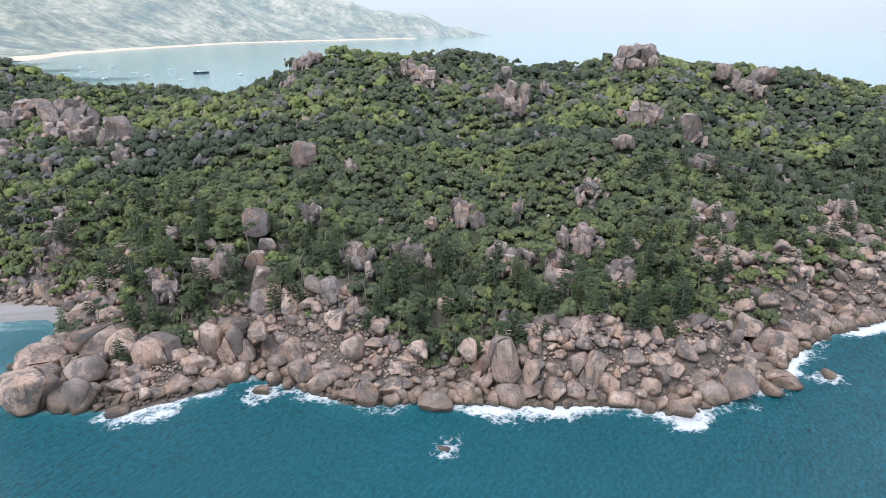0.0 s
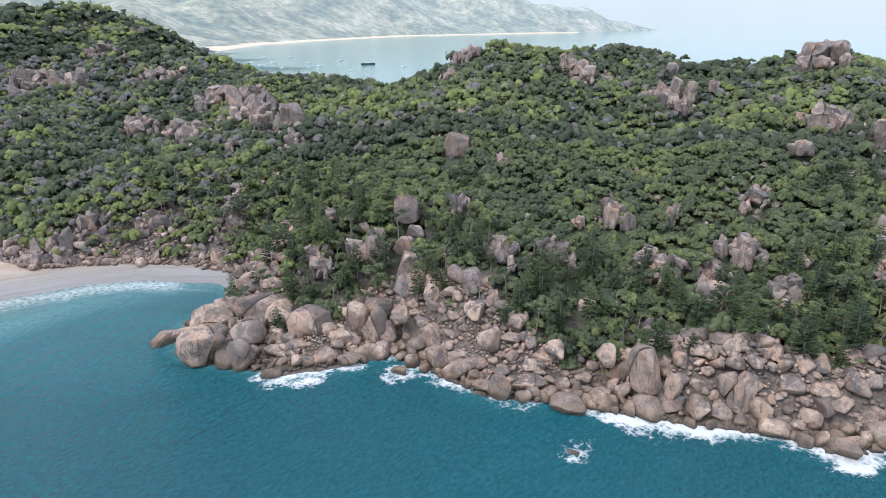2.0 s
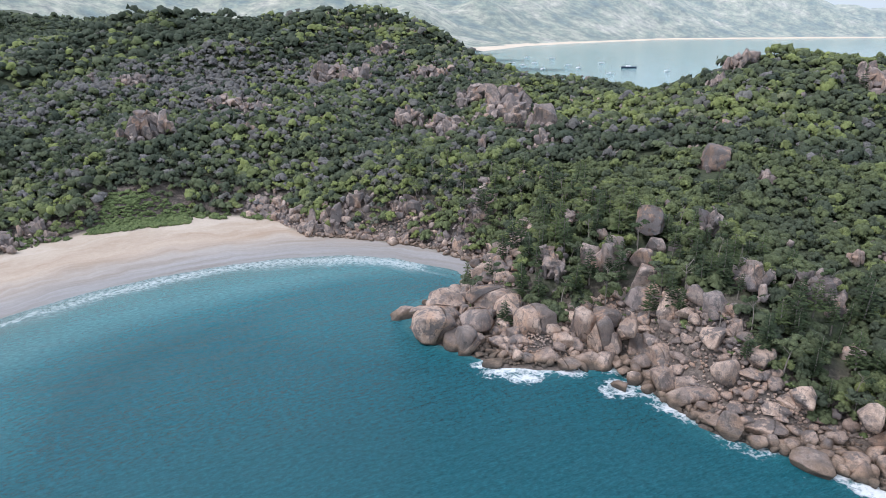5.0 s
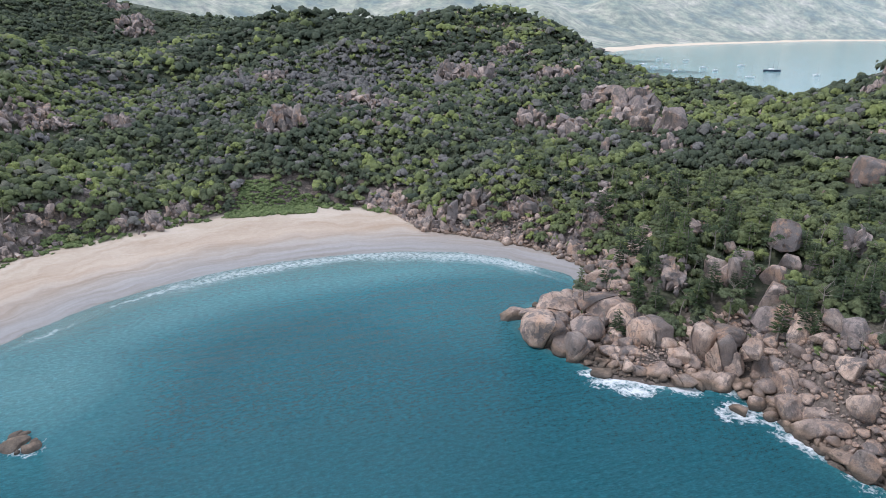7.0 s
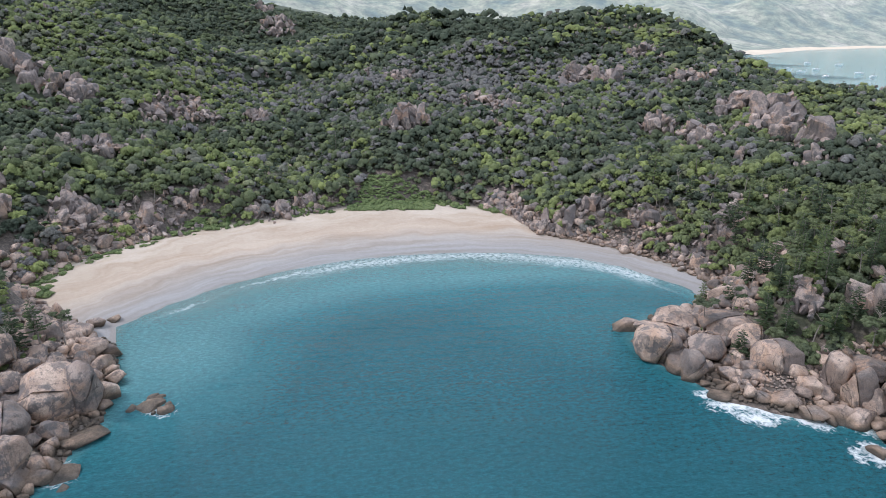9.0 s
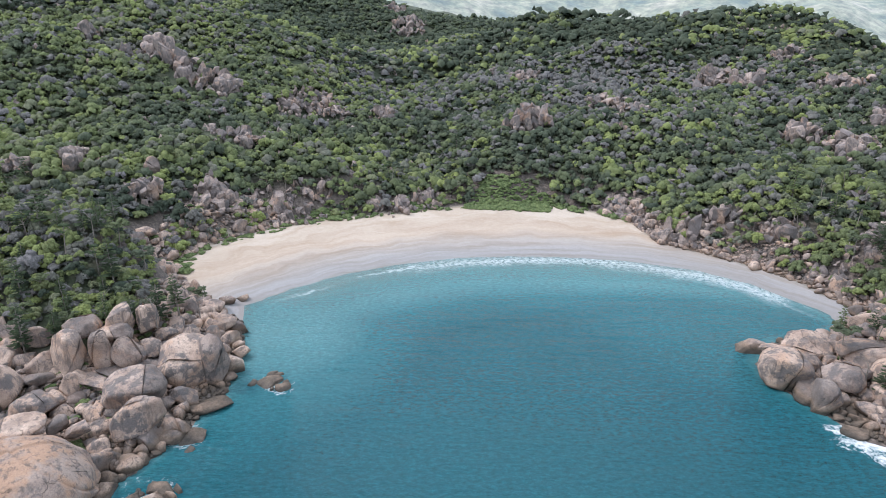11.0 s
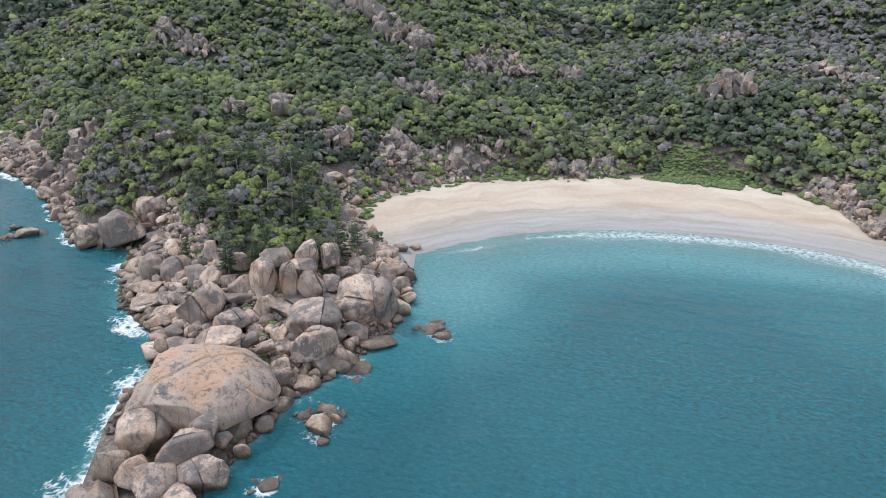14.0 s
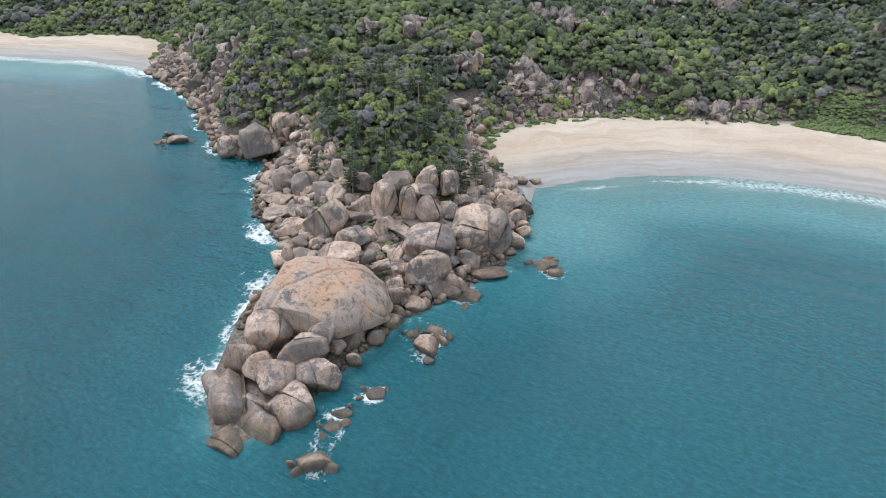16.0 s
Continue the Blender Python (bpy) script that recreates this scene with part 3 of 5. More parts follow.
def boulder_shape(seed, sub, cuts=9, blocky=0.5, rough=0.09, splits=0, deep=0.50):
    """A rounded, joint-bounded granite block about 1 m in radius; splits: open joints across it."""
    rng = np.random.RandomState(seed)
    v, f = BALLS[sub]
    v = v.copy()
    k = np.max(np.abs(v), axis=1, keepdims=True)
    v = v * (1 - blocky) + v / k * blocky * 0.86
    for i in range(cuts):
        n = rng.normal(size=3) * (1, 1, 0.7)
        n /= np.linalg.norm(n)
        over = np.maximum(v @ n - rng.uniform(deep, deep + 0.34), 0)
        v -= over[:, None] * n * 0.97
    for size, amp in ((1.3, rough), (0.45, rough * 0.4)):
        out = np.zeros(len(v))
        for i in range(7):
            a = rng.normal(size=3)
            a /= np.linalg.norm(a)
            out += np.sin(v @ a * 2 * math.pi / size / rng.uniform(0.7, 1.5) + rng.uniform(0, 6.28))
        v *= (1 + amp * out / 3)[:, None]
    v /= np.abs(v).max(axis=0)
    pieces = [v]
    for i in range(splits):
        n = rng.normal(size=3) * (1, 1, 0.45)
        n /= np.linalg.norm(n)
        h, gap, nxt = rng.uniform(-0.35, 0.35), 0.008, []
        for q in pieces:
            s = q @ n
            nxt.append(q - np.maximum(s - h + gap, 0)[:, None] * n)
            nxt.append(q + np.maximum(h + gap - s, 0)[:, None] * n + rng.normal(size=3) * 0.012)
        pieces = nxt
    return np.concatenate(pieces), np.concatenate([f + i * len(v) for i in range(len(pieces))])


SHAPES = {sub: [boulder_shape(100 + i, sub, 8 + i % 9, 0.15 + 0.09 * (i % 7), 0.055, 0, 0.44) for i in range(n)] for sub, n in ((1, 16), (2, 16), (3, 16), (4, 14))}
ANGULAR = {sub: [boulder_shape(800 + i, sub, 13 + i % 6, 0.2, 0.03, 0, 0.30) for i in range(16)] for sub in (2, 3)}


def tor_shape(seed):
    """Upright blocks parted by open joints, standing close together; about 1 m in radius."""
    rng = np.random.RandomState(seed)
    V, F, n = [], [], 0
    for i in range(4 + seed % 3):
        v, f = boulder_shape(seed * 10 + i, 3, 6 + i, 0.62, 0.04, 0, 0.52)
        a, u = i * 2.4 + rng.uniform(-0.3, 0.3), 0.55 * math.sqrt(i / 5)
        h = rng.uniform(0.62, 1.0) * (1 - 0.35 * u)
        v = v * np.array([rng.uniform(0.34, 0.52), rng.uniform(0.34, 0.52), h])
        lean = rng.normal(size=2) * 0.10
        v = v + np.array([math.cos(a) * u, math.sin(a) * u, h - 1.0]) + np.stack([v[:, 2] * lean[0], v[:, 2] * lean[1], 0 * v[:, 2]], 1)
        V.append(v)
        F.append(f + n)
        n += len(v)
    return np.concatenate(V), np.concatenate(F)


FLUTED = [tor_shape(60 + i) for i in range(10)]
SPLIT = [boulder_shape(500 + i, 4, 4 + i % 6, 0.1 + 0.07 * (i % 6), 0.06, 1) for i in range(12)]
ROCK_SPOTS = []          # x, y, radius of rocks already standing


def stone_thing(name, v, f, stone):
    """One boulder; where joints part it, its blocks are parts of it."""
    count = next(k for k in range(1, 9) for q, _ in BALLS.values() if len(q) * k == len(v) and len(q) > 50)
    if count == 1:
        return new(name, tri_mesh(name, v, f, stone))
    thing, nv, nf = new(name), len(v) // count, len(f) // count
    for k in range(count):
        new("block", tri_mesh("block", v[k * nv:(k + 1) * nv], f[k * nf:(k + 1) * nf] - k * nv, stone)).parent = thing
    return thing


def place_boulder(row, seed, label, group, sub=4, name="boulder", stone=None):
    x, y, z, a, b, c, yaw = row
    v, f = FLUTED[seed % len(FLUTED)] if stone else SPLIT[seed % len(SPLIT)] if max(a, b, c) > 3.4 else SHAPES[sub if max(a, b, c) > 2.2 else 3][seed % 14]
    ob = stone_thing(name, v * np.array([a, b, c]), f, stone or GRANITE)
    ob.matrix_world = pose(x, y, z, random.uniform(-7, 7), random.uniform(-9, 9), yaw + random.choice((0, 180)) + random.uniform(-14, 14))
    ROCK_SPOTS.append((x, y, max(a, b)))
    return tagged(ob, label, "boulder", group)


def block(rows, label, group, seed, stone=None):
    for k, row in enumerate(rows):
        place_boulder(row, seed + k * 5, label, group, stone=stone)


SPIT_BOULDERS = [(-85.8, 103.7, 0.5, 3.3, 2.9, 1.8, 40), (-73.5, 99.2, 3, 4.8, 4.2, 3.8, 37), (-78.8, 102.9, 3.5, 3.3, 2.9, 1.5, 37), (-76.6, 108.2,
    4, 4.7, 4.1, 3.1, 35), (-64.9, 98.8, 2, 3.1, 2.8, 3.5, 33), (-67.2, 105.5, 3.5, 4.2, 3.7, 2.8, 33), (-68.5, 115.8, 5, 6.6, 5.8, 2.3, 31), (-62.2,
    113.6, 4.5, 4.3, 3.8, 3.4, 29), (-54.9, 110.1, 4.5, 4.8, 4.2, 4.1, 27), (-59.5, 102.8, 2, 2.2, 1.9, 1.4, 30), (-55.3, 105.5, 1.5, 3.2, 2.8, 2.3, 28),
    (-50.7, 105.5, 1, 4.4, 3.8, 2, 26), (-45.5, 105.6, 0.5, 3.5, 3.1, 1.1, 23), (-57.1, 97.8, 0.2, 2.5, 2.2, 1, 30)]
SPIT_ROOT_BOULDERS = [(-48.5, 109.4, 2.5, 2.6, 2.3, 2.3, 24), (-46.2, 114.1, 4.5, 3, 2.7, 4.5, 22), (-42, 113.7, 3.6, 2.9, 2.6, 5.3, 20), (-39.2,
    113.9, 2.5, 3.1, 2.7, 3.3, 19), (-43.9, 118.5, 6, 4.3, 3.8, 1.9, 20), (-34.7, 117.1, 2.5, 2.4, 2.1, 2.6, 16), (-41.5, 121, 5, 1.8, 1.6, 2.5, 19),
    (-30.2, 114.6, 2.5, 3.8, 3.3, 3.2, 15), (-26.7, 107.7, 1.5, 3.1, 2.7, 2.5, 14), (-23.4, 108.7, 1.5, 2.6, 2.2, 3.2, 12), (-19.7, 107.4, 1.8, 3.6, 3.2,
    2.6, 10), (-20.8, 110.2, 3.2, 3.2, 2.8, 1, 11), (-37.8, 121.5, 5, 1.9, 1.6, 2.7, 17), (-33.8, 104, 0.3, 1.7, 1.5, 1.2, 18)]
COVE_MOUTH_BOULDERS = [(-37.5, 115.2, 7.0, 2.4, 2.2, 2.1, 18), (-13.9, 100.1, 2.0, 2.1,
    1.9, 2.9, 8), (-8.9, 107.7, 3.2, 2.9, 2.4, 1.0, 5), (-4.7, 107.9, 6.6, 2.2, 1.9, 2.2, 2), (-6.9, 110.2, 3.9, 2.3, 2.1, 1.3, 4)]
FRONT_BOULDERS = [(11.5, 104.3, 6.4, 3.2, 2.9, 4.9, -6), (16.0, 103.8, 3.8, 1.9, 1.7, 3.3, -9), (4.1, 108.0, 6.7, 2.4, 2.2, 2.5, -2), (26.9, 103.4,
    4.9, 2.6, 2.3, 4.1, -15), (20.2, 100.6, 1.9, 1.9, 1.7, 2.3, -11), (30.0, 102.5, 2.8, 2.2, 2.0, 3.3, -16), (40.8, 107.2, 4.8, 2.6, 2.3, 1.9, -21),
    (40.6, 103.9, 3.4, 2.1, 1.9, 2.0, -21), (46.1, 109.4, 5.4, 2.3, 2.1, 2.0, -23), (52.2, 108.1, 4.6, 3.0, 2.7, 2.3, -26), (51.7, 106.2, 2.7, 2.3, 2.1,
    1.6, -26), (57.7, 108.5, 2.7, 2.1, 1.9, 2.4, -28), (54.0, 102.3, 2.0, 3.2, 2.9, 2.9, -28), (-7.3, 101.2, 0.8, 1.3, 1.2, 1.2, 4)]
WASHED_BOULDERS = [(41.8, 97.1, 1.0, 2.7, 2.4, 1.7, -23), (65.0, 107.0, 0.8, 3.6, 2.9, 1.1, -31), (60.9, 104.2, 0.6, 2.7, 2.4, 1.1, -30), (49.6,
    115.4, 7.8, 3.6, 3.3, 2.6, -23), (54.2, 113.4, 7.0, 2.7, 2.5, 2.8, -26), (74.6, 109.1, 0.5, 1.5, 1.3, 1.0, -34), (62.9, 110.9, 1.2, 2.2, 2.0, 1.0,
    -30), (-1.2, 99.2, 0.9, 3.4, 2.5, 1.2, 1), (-9.3, 103.9, 1.1, 3.8, 2.6, 1.2, 5), (0.3, 86.8, 0.0, 1.2, 0.8, 0.4, 0), (79.5, 128.4, 1.4, 2.9, 2.6, 2.0,
    -32), (66.5, 118.4, 2.8, 3.3, 3.0, 2.6, -29), (63.4, 120.8, 4.8, 2.9, 2.7, 2.6, -28), (71.6, 120.2, 1.9, 2.7, 2.4, 1.9, -31)]
POINT_DOME = [(-88.4, -29.0, 4.3, 12.5, 11.2, 5.5, 108)]
POINT_STANDING_BOULDERS = [(-121.8, -24.2, 6.5, 3.2, 2.8, 5.5, 101), (-127.2, -22.2, 10, 3.9, 3.4, 2.2, 100), (-121.5, -18.4, 6.5, 2.3, 2, 4.8, 99),
    (-120.3, -13.9, 6, 3.1, 2.8, 3.7, 97), (-124.5, -16.4, 8.5, 3.6, 3.1, 2.1, 97), (-127.2, -15.5, 10, 2.7, 2.4, 3.2, 97), (-128.4, -10.7, 9, 2.2, 1.9,
    3.6, 95), (-121.2, -10, 6, 2, 1.8, 1.9, 95), (-116.3, -15.4, 3.6, 8.1, 7.2, 1, 98), (-109.1, -12.9, 4.5, 5.4, 4.7, 3.4, 97), (-100.6, -12.2, 3.5, 4.3,
    3.8, 3.9, 97), (-115.4, -3.8, 5, 5.8, 5.1, 5.1, 92), (-114.8, 0, 3.6, 3.6, 3.2, 6.4, 90)]
POINT_SHOULDER_BOULDERS = [(-108.1, -5.6, 2.5, 2.6, 2.3, 2.4, 93), (-117, 4, 1.3, 1.9, 1.6, 2.4, 88), (-98.2, -10.6, 0.8, 2.8, 2.5, 2, 96), (-98.4,
    -5.5, 0.1, 2.2, 1.9, 0.6, 93), (-115.8, -35.3, 5, 4.9, 4.4, 5.1, 107), (-110.2, -28.3, 4, 3.8, 3.4, 2.4, 104), (-137.3, -50.2, 4, 3.7, 3.3, 3.8, 110),
    (-133.4, -43.9, 4.5, 3.9, 3.4, 3.5, 108), (-128.5, -38.3, 5.5, 3.4, 2.9, 2.3, 107), (-132.4, -52.7, 2, 3.1, 2.7, 1.2, 112), (-122.8, -43.6, 3, 2, 1.7,
    2, 110), (-97.7, -18.4, 2.2, 2.2, 1.9, 1.5, 101), (-106.7, -1.1, 0.1, 4.6, 3.2, 1.3, 111)]
POINT_BACK_BOULDERS = [(-162.1, -64.7, 4, 6.5, 5.8, 5.9, 112), (-163, -74.9, 2.5, 3.6, 3.2, 3.9, 115), (-102.9, -23.9, 4.5, 1.7, 1.5, 1.5, 103),
    (-100.9, -20.9, 4, 2, 1.8, 1.3, 102), (-101.8, -29, 5.6, 4.2, 3.7, 0.8, 106), (-118.8, -43.2, 2, 3.8, 3.4, 1.1, 110), (-125.3, -48.4, 2, 4, 3.5, 1.2,
    111), (-114.5, -23.9, 4.5, 2, 1.7, 2.9, 102), (-130.5, -30.5, 8, 2.7, 2.4, 2.4, 103), (-135.6, -36.3, 7, 3.1, 2.7, 2.1, 105), (-140.9, -43.1, 6, 3.2,
    2.8, 1.9, 107), (-93.6, -13.7, 0.6, 2.1, 1.9, 1.3, 98)]
POINT_TIP_BOULDERS = [(-78.8, -34.9, 4.2, 3.8, 3.2, 3.2, 114), (-75.4, -28.6, 2.9, 3.9, 3.2, 3.3, 111), (-81.2, -31.9, 5.6, 2.6, 2.2, 1.6, 111),
    (-79.0, -26.6, 4.0, 2.6, 3.0, 2.9, 108), (-74.4, -38.6, 2.4, 2.7, 2.4, 3.0, 117), (-72.4, -35.3, 2.3, 3.1, 2.6, 2.4, 116), (-70.4, -31.0, 1.8, 3.3, 2.9,
    2.5, 114), (-72.1, -25.6, 1.6, 3.9, 2.9, 2.5, 109), (-66.9, -36.8, 0.7, 3.3, 6.0, 2.6, 128), (-66.8, -28.5, 0.7, 3.4, 4.8, 2.6, 122), (-63.4, -32.0, 0.2,
    2.9, 5.2, 2.2, 128), (-59.6, -35.2, -0.2, 2.2, 3.6, 1.6, 128), (-69.6, -40.2, 0.3, 1.7, 3.6, 2.2, 124), (-81.7, -22.7, 1.3, 2.6, 2.0, 1.6, 104)]
AWASH_ROCKS = [(-57.3, -22.3, 1.0, 2.0, 1.8, 1.8, 111), (-66.3, -20.6, 0.1, 1.4, 1.2, 0.9, 107), (-63.7, -21.2, 0.1, 1.4, 1.1, 0.8, 108), (-70.8,
    -16.8, -0.2, 1.5, 1.2, 0.8, 103), (-82.1, -10.1, 1.0, 2.1, 1.9, 1.8, 97), (-86.5, -9.4, 0.7, 1.9, 1.7, 1.4, 96), (-85.9, -12.9, 0.2, 1.2, 1.1, 0.9,
    99), (-110.1, 9.9, 0.3, 2.3, 2.0, 1.0, 85), (-107.2, 11.7, 0.2, 1.4, 1.2, 1.1, 84), (-97.7, -4.7, 0.3, 2.3, 1.9, 0.9, 93), (-172.4, -94.4, 1.3, 2.9,
    2.6, 1.9, 119), (-177.1, -99.8, 0.9, 1.1, 1.0, 1.3, 119), (-169.7, -98.8, 0.7, 1.2, 1.1, 1.0, 120)]
SOUTH_CLIFF_BOULDERS = [(-179.1, -71.2, 5.5, 3.5, 3.2, 3.6, 112),
    (-167.3, -61.1, 7.6, 4.1, 3.7, 3.7, 110), (-193.4, -84.9, 3.3, 2.9, 2.6, 1.9, 114), (-187.3, -92.0, 1.4, 1.9, 1.7, 1.9, 116), (-221.0, -110.3, 2.9,
    3.4, 3.0, 2.8, 117), (-150.4, 5.3, 0.9, 2.2, 1.9, 1.3, 88), (-151.4, 9.1, 0.5, 1.7, 1.5, 0.7, 87), (-91.0, -16.1, 0.7, 1.7, 1.6, 1.0, 100), (-83.3,
    -19.3, 1.0, 1.9, 1.7, 1.4, 103), (-77.2, -21.2, 1.1, 1.3, 1.1, 1.6, 105), (-78.5, -24.1, 2.1, 1.5, 1.3, 1.5, 107)]
SLOPE_TORS = [(-43.7, 196.8, 25.7, 4.8, 4.3, 4.8, 13), (-7.6, 132.8, 14.9, 1.9, 1.7, 3.8, 3), (-3.8, 133.9, 13.2, 2.3, 2.1, 3.1, 2), (0.1, 124.4, 8.3,
    1.8, 1.6, 2.5, 0), (13.2, 119.5, 7.4, 2.6, 2.4, 3, -6), (25.8, 129.2, 11.7, 3, 2.7, 4.4, -11)]
STACKED_TORS = [(-43.7, 143.5, 20.4, 3.7, 3.3, 3.9, 17), (-40.7, 140.2, 16.3, 2.5, 2.2, 2.9, 16), (-36.9, 141.3, 14.9, 1.9, 1.7, 2.8, 15), (-41.7,
    134.7, 14.1, 2.7, 2.4, 3.5, 17), (-39.9, 130, 11, 3, 2.6, 4, 17), (-39.7, 124.8, 8.5, 3.6, 3.1, 3.3, 18), (-52.6, 133, 12.7, 3.1, 2.7, 3.5, 22),
    (-48.9, 134.4, 14.9, 1.5, 1.3, 3.7, 20), (-47.8, 136.9, 15.1, 1.5, 1.3, 2.7, 19), (-21.9, 120, 12.6, 3.1, 2.7, 4.5, 10), (-17.5, 115.7, 10.9, 1.6,
    1.4, 4.3, 9), (-53.5, 140.1, 16.1, 1.7, 1.5, 1.7, 21)]
SLOPE_ROCKS = [(33.5, 145.3, 15.1, 2.4, 2.2, 3.6, -13), (29.3, 148.7, 15.7, 1.7, 1.6, 3.2, -11), (19.3, 141.3, 12.9, 2.0, 1.8, 2.8, -8), (4.5, 160.2,
    17.7, 2.2, 2.0, 3.8, -2), (9.0, 159.3, 17.0, 2.3, 2.1, 3.2, -3), (19.9, 164.6, 17.9, 1.7, 1.6, 4.0, -7), (-28.4, 192.5, 23.3, 2.9, 2.6, 3.5, 8),
    (-2.9, 157.3, 16.4, 2.0, 1.8, 2.1, 1), (45.6, 147.4, 14.3, 2.5, 2.2, 2.2, -17), (75.3, 236.1, 30.3, 3.3, 3.0, 4.8, -18), (57.6, 204.2, 29.4, 3.8, 3.4,
    2.9, -16), (30.0, 255.9, 33.6, 3.4, 3.1, 4.1, -7), (43.6, 283.8, 38.7, 2.2, 1.9, 3.3, -9), (88.9, 232.9, 27.2, 3.3, 3.0, 4.3, -21)]
RIDGE_ROCKS = [(-11.7, 294.4, 38.6, 8.4, 7.6, 3.6, 2), (2.2, 298.0, 39.1, 3.3, 3.0, 4.7, 0), (29.2, 303.3, 43.2, 4.7, 4.2, 4.7, -6), (25.7, 269.4,
    35.4, 6.0, 5.4, 5.5, -5), (33.6, 273.3, 37.5, 4.3, 3.8, 6.6, -7), (85.0, 312.8, 51.0, 6.4, 5.8, 4.5, -15), (93.6, 296.4, 48.2, 3.4, 3.1, 5.2, -18),
    (85.2, 295.7, 48.4, 4.1, 3.7, 3.6, -16), (124.1, 295.6, 45.0, 5.9, 5.3, 4.9, -23), (144.4, 302.0, 43.3, 6.5, 5.8, 6.4, -26), (-58.8, 308.3, 50.1, 4.8,
    4.3, 2.9, 11), (110.7, 172.4, 13.3, 2.8, 2.5, 2.7, -33), (65.1, 158.2, 16.3, 2.7, 2.5, 2.9, -22), (-30.8, 272.7, 36.6, 3.0, 2.7, 4.0, 6)]
WEST_ROCKS = [(-133.6, 237.9, 26.3, 6.1, 5.4, 6.1, 29), (-119.2, 230.4, 26.6, 6.3, 5.7, 5.8, 27), (-105.0, 209.4, 23.9, 4.2, 3.8, 6.0, 27), (-159.5,
    272.4, 26.9, 5.6, 5.0, 5.3, 30), (-149.5, 212.6, 22.4, 5.8, 5.2, 6.2, 35), (-127.7, 204.0, 21.1, 2.7, 2.4, 3.5, 32), (-182.5, 228.6, 24.9, 3.9, 3.5,
    5.0, 39), (-176.2, 262.8, 27.4, 5.6, 5.0, 4.1, 34), (-271.6, 262.2, 39.3, 5.0, 4.5, 5.0, 46), (-253.0, 262.5, 36.4, 5.6, 5.1, 5.7, 44), (-119.2,
    219.9, 21.9, 2.2, 2.0, 2.9, 28), (-258.6, 211.0, 30.7, 2.2, 2.0, 3.7, 51), (-234.3, 221.9, 26.2, 2.6, 2.3, 2.8, 47), (-344.9, 173.4, 33.0, 1.7, 1.5,
    3.2, 63)]
CLIFF_ROCKS = [(-141.6, 139.9, 5.3, 2.3, 2.1, 3.3, 45), (-124.5, 142.1, 1.8, 3.2, 2.8, 1.6, 41), (-101.8, 160.4, 11.5, 3.5, 3.1, 3.0, 32), (-222.3,
    54.8, 12.7, 2.1, 1.9, 2.3, 76), (-106.3, 172.0, 15.8, 3.2, 2.9, 1.3, 32), (-119.8, 166.5, 15.9, 1.2, 1.1, 1.8, 36)]
SOUTH_TORS = [(-208.6, -12.1, 16.6, 3.3, 3.0, 4.0, 93), (-303.3, 21.1, 37.2, 8.7, 7.8, 7.4, 86), (-309.1,
    4.8, 42.7, 6.8, 6.1, 5.3, 89), (-347.0, -5.1, 53.9, 8.4, 7.6, 7.3, 91), (-332.1, -17.3, 52.4, 4.4, 3.9, 3.7, 93), (-206.4, 9.8, 10.0, 3.8, 3.4, 4.8,
    87), (-209.6, 3.4, 12.4, 4.3, 3.8, 2.8, 89), (-227.6, -32.5, 23.5, 4.3, 3.9, 4.4, 98), (-184.1, -65.2, 21.6, 4.8, 4.4, 3.5, 110), (-186.2, -57.9,
    23.0, 3.5, 3.2, 2.6, 107), (-244.3, 22.1, 23.1, 3.8, 3.4, 3.6, 85), (-221.4, 55.3, 11.9, 2.1, 1.9, 2.1, 76), (-260.0, 11.1, 25.8, 4.6, 4.2, 3.2, 88)]


block(SPIT_BOULDERS, "huge smooth pinkish-grey granite boulder with a brown tide stain", "boulders of the rounded spit", 1)
block(SPIT_ROOT_BOULDERS, "tan granite boulder with orange stains piled above the cove", "boulders of the rounded spit", 2)
block(COVE_MOUTH_BOULDERS, "large tan granite boulder piled above the surf line", "boulders along the headland shore", 3)
block(FRONT_BOULDERS, "tan and orange-stained granite boulder among smaller stones", "boulders along the headland shore", 7)
block(WASHED_BOULDERS, "angular dark-stained boulder washed by white surf", "boulders along the headland shore", 2)
block(POINT_SHOULDER_BOULDERS, "massive cracked granite boulder on the rocky point", "boulders of the rocky point", 4)
block(POINT_STANDING_BOULDERS, "tall upright rounded grey granite boulder on the point", "boulders of the rocky point", 9)
block(POINT_BACK_BOULDERS, "pale weathered granite slab along the point's seaward side", "boulders of the rocky point", 10)
block(POINT_TIP_BOULDERS, "streaked tan granite boulder at the point's wave-worn tip", "boulders of the rocky point", 6)
AWASH_ROCKS = [(x, y, z * 0.45 - 0.1, a * 1.1, b * 1.15, c * 0.8, w) for x, y, z, a, b, c, w in AWASH_ROCKS]
for x, y, z, a, b, c, w in list(AWASH_ROCKS):
    for k in range(3):
        u = random.uniform(0, 6.28)
        AWASH_ROCKS.append((x + math.cos(u) * a * 1.25, y + math.sin(u) * a * 1.25, -0.15, a * random.uniform(0.3, 0.6), b * random.uniform(0.3, 0.55), c * random.uniform(0.5, 0.8) + 0.1, random.uniform(0, 180)))
block(AWASH_ROCKS, "low brown rock awash in teal water with a foam ring", "rocks awash", 8)
block(SOUTH_CLIFF_BOULDERS, "weathered orange-tan granite boulder at the foot of wooded slope", "boulders of the south shore", 5)
v, f = boulder_shape(31, 4, 4, 0.55, 0.05)
perched = new("boulder", tri_mesh("boulder", v * np.array([4.9, 4.4, 4.7]), f, BROWN_GRANITE))
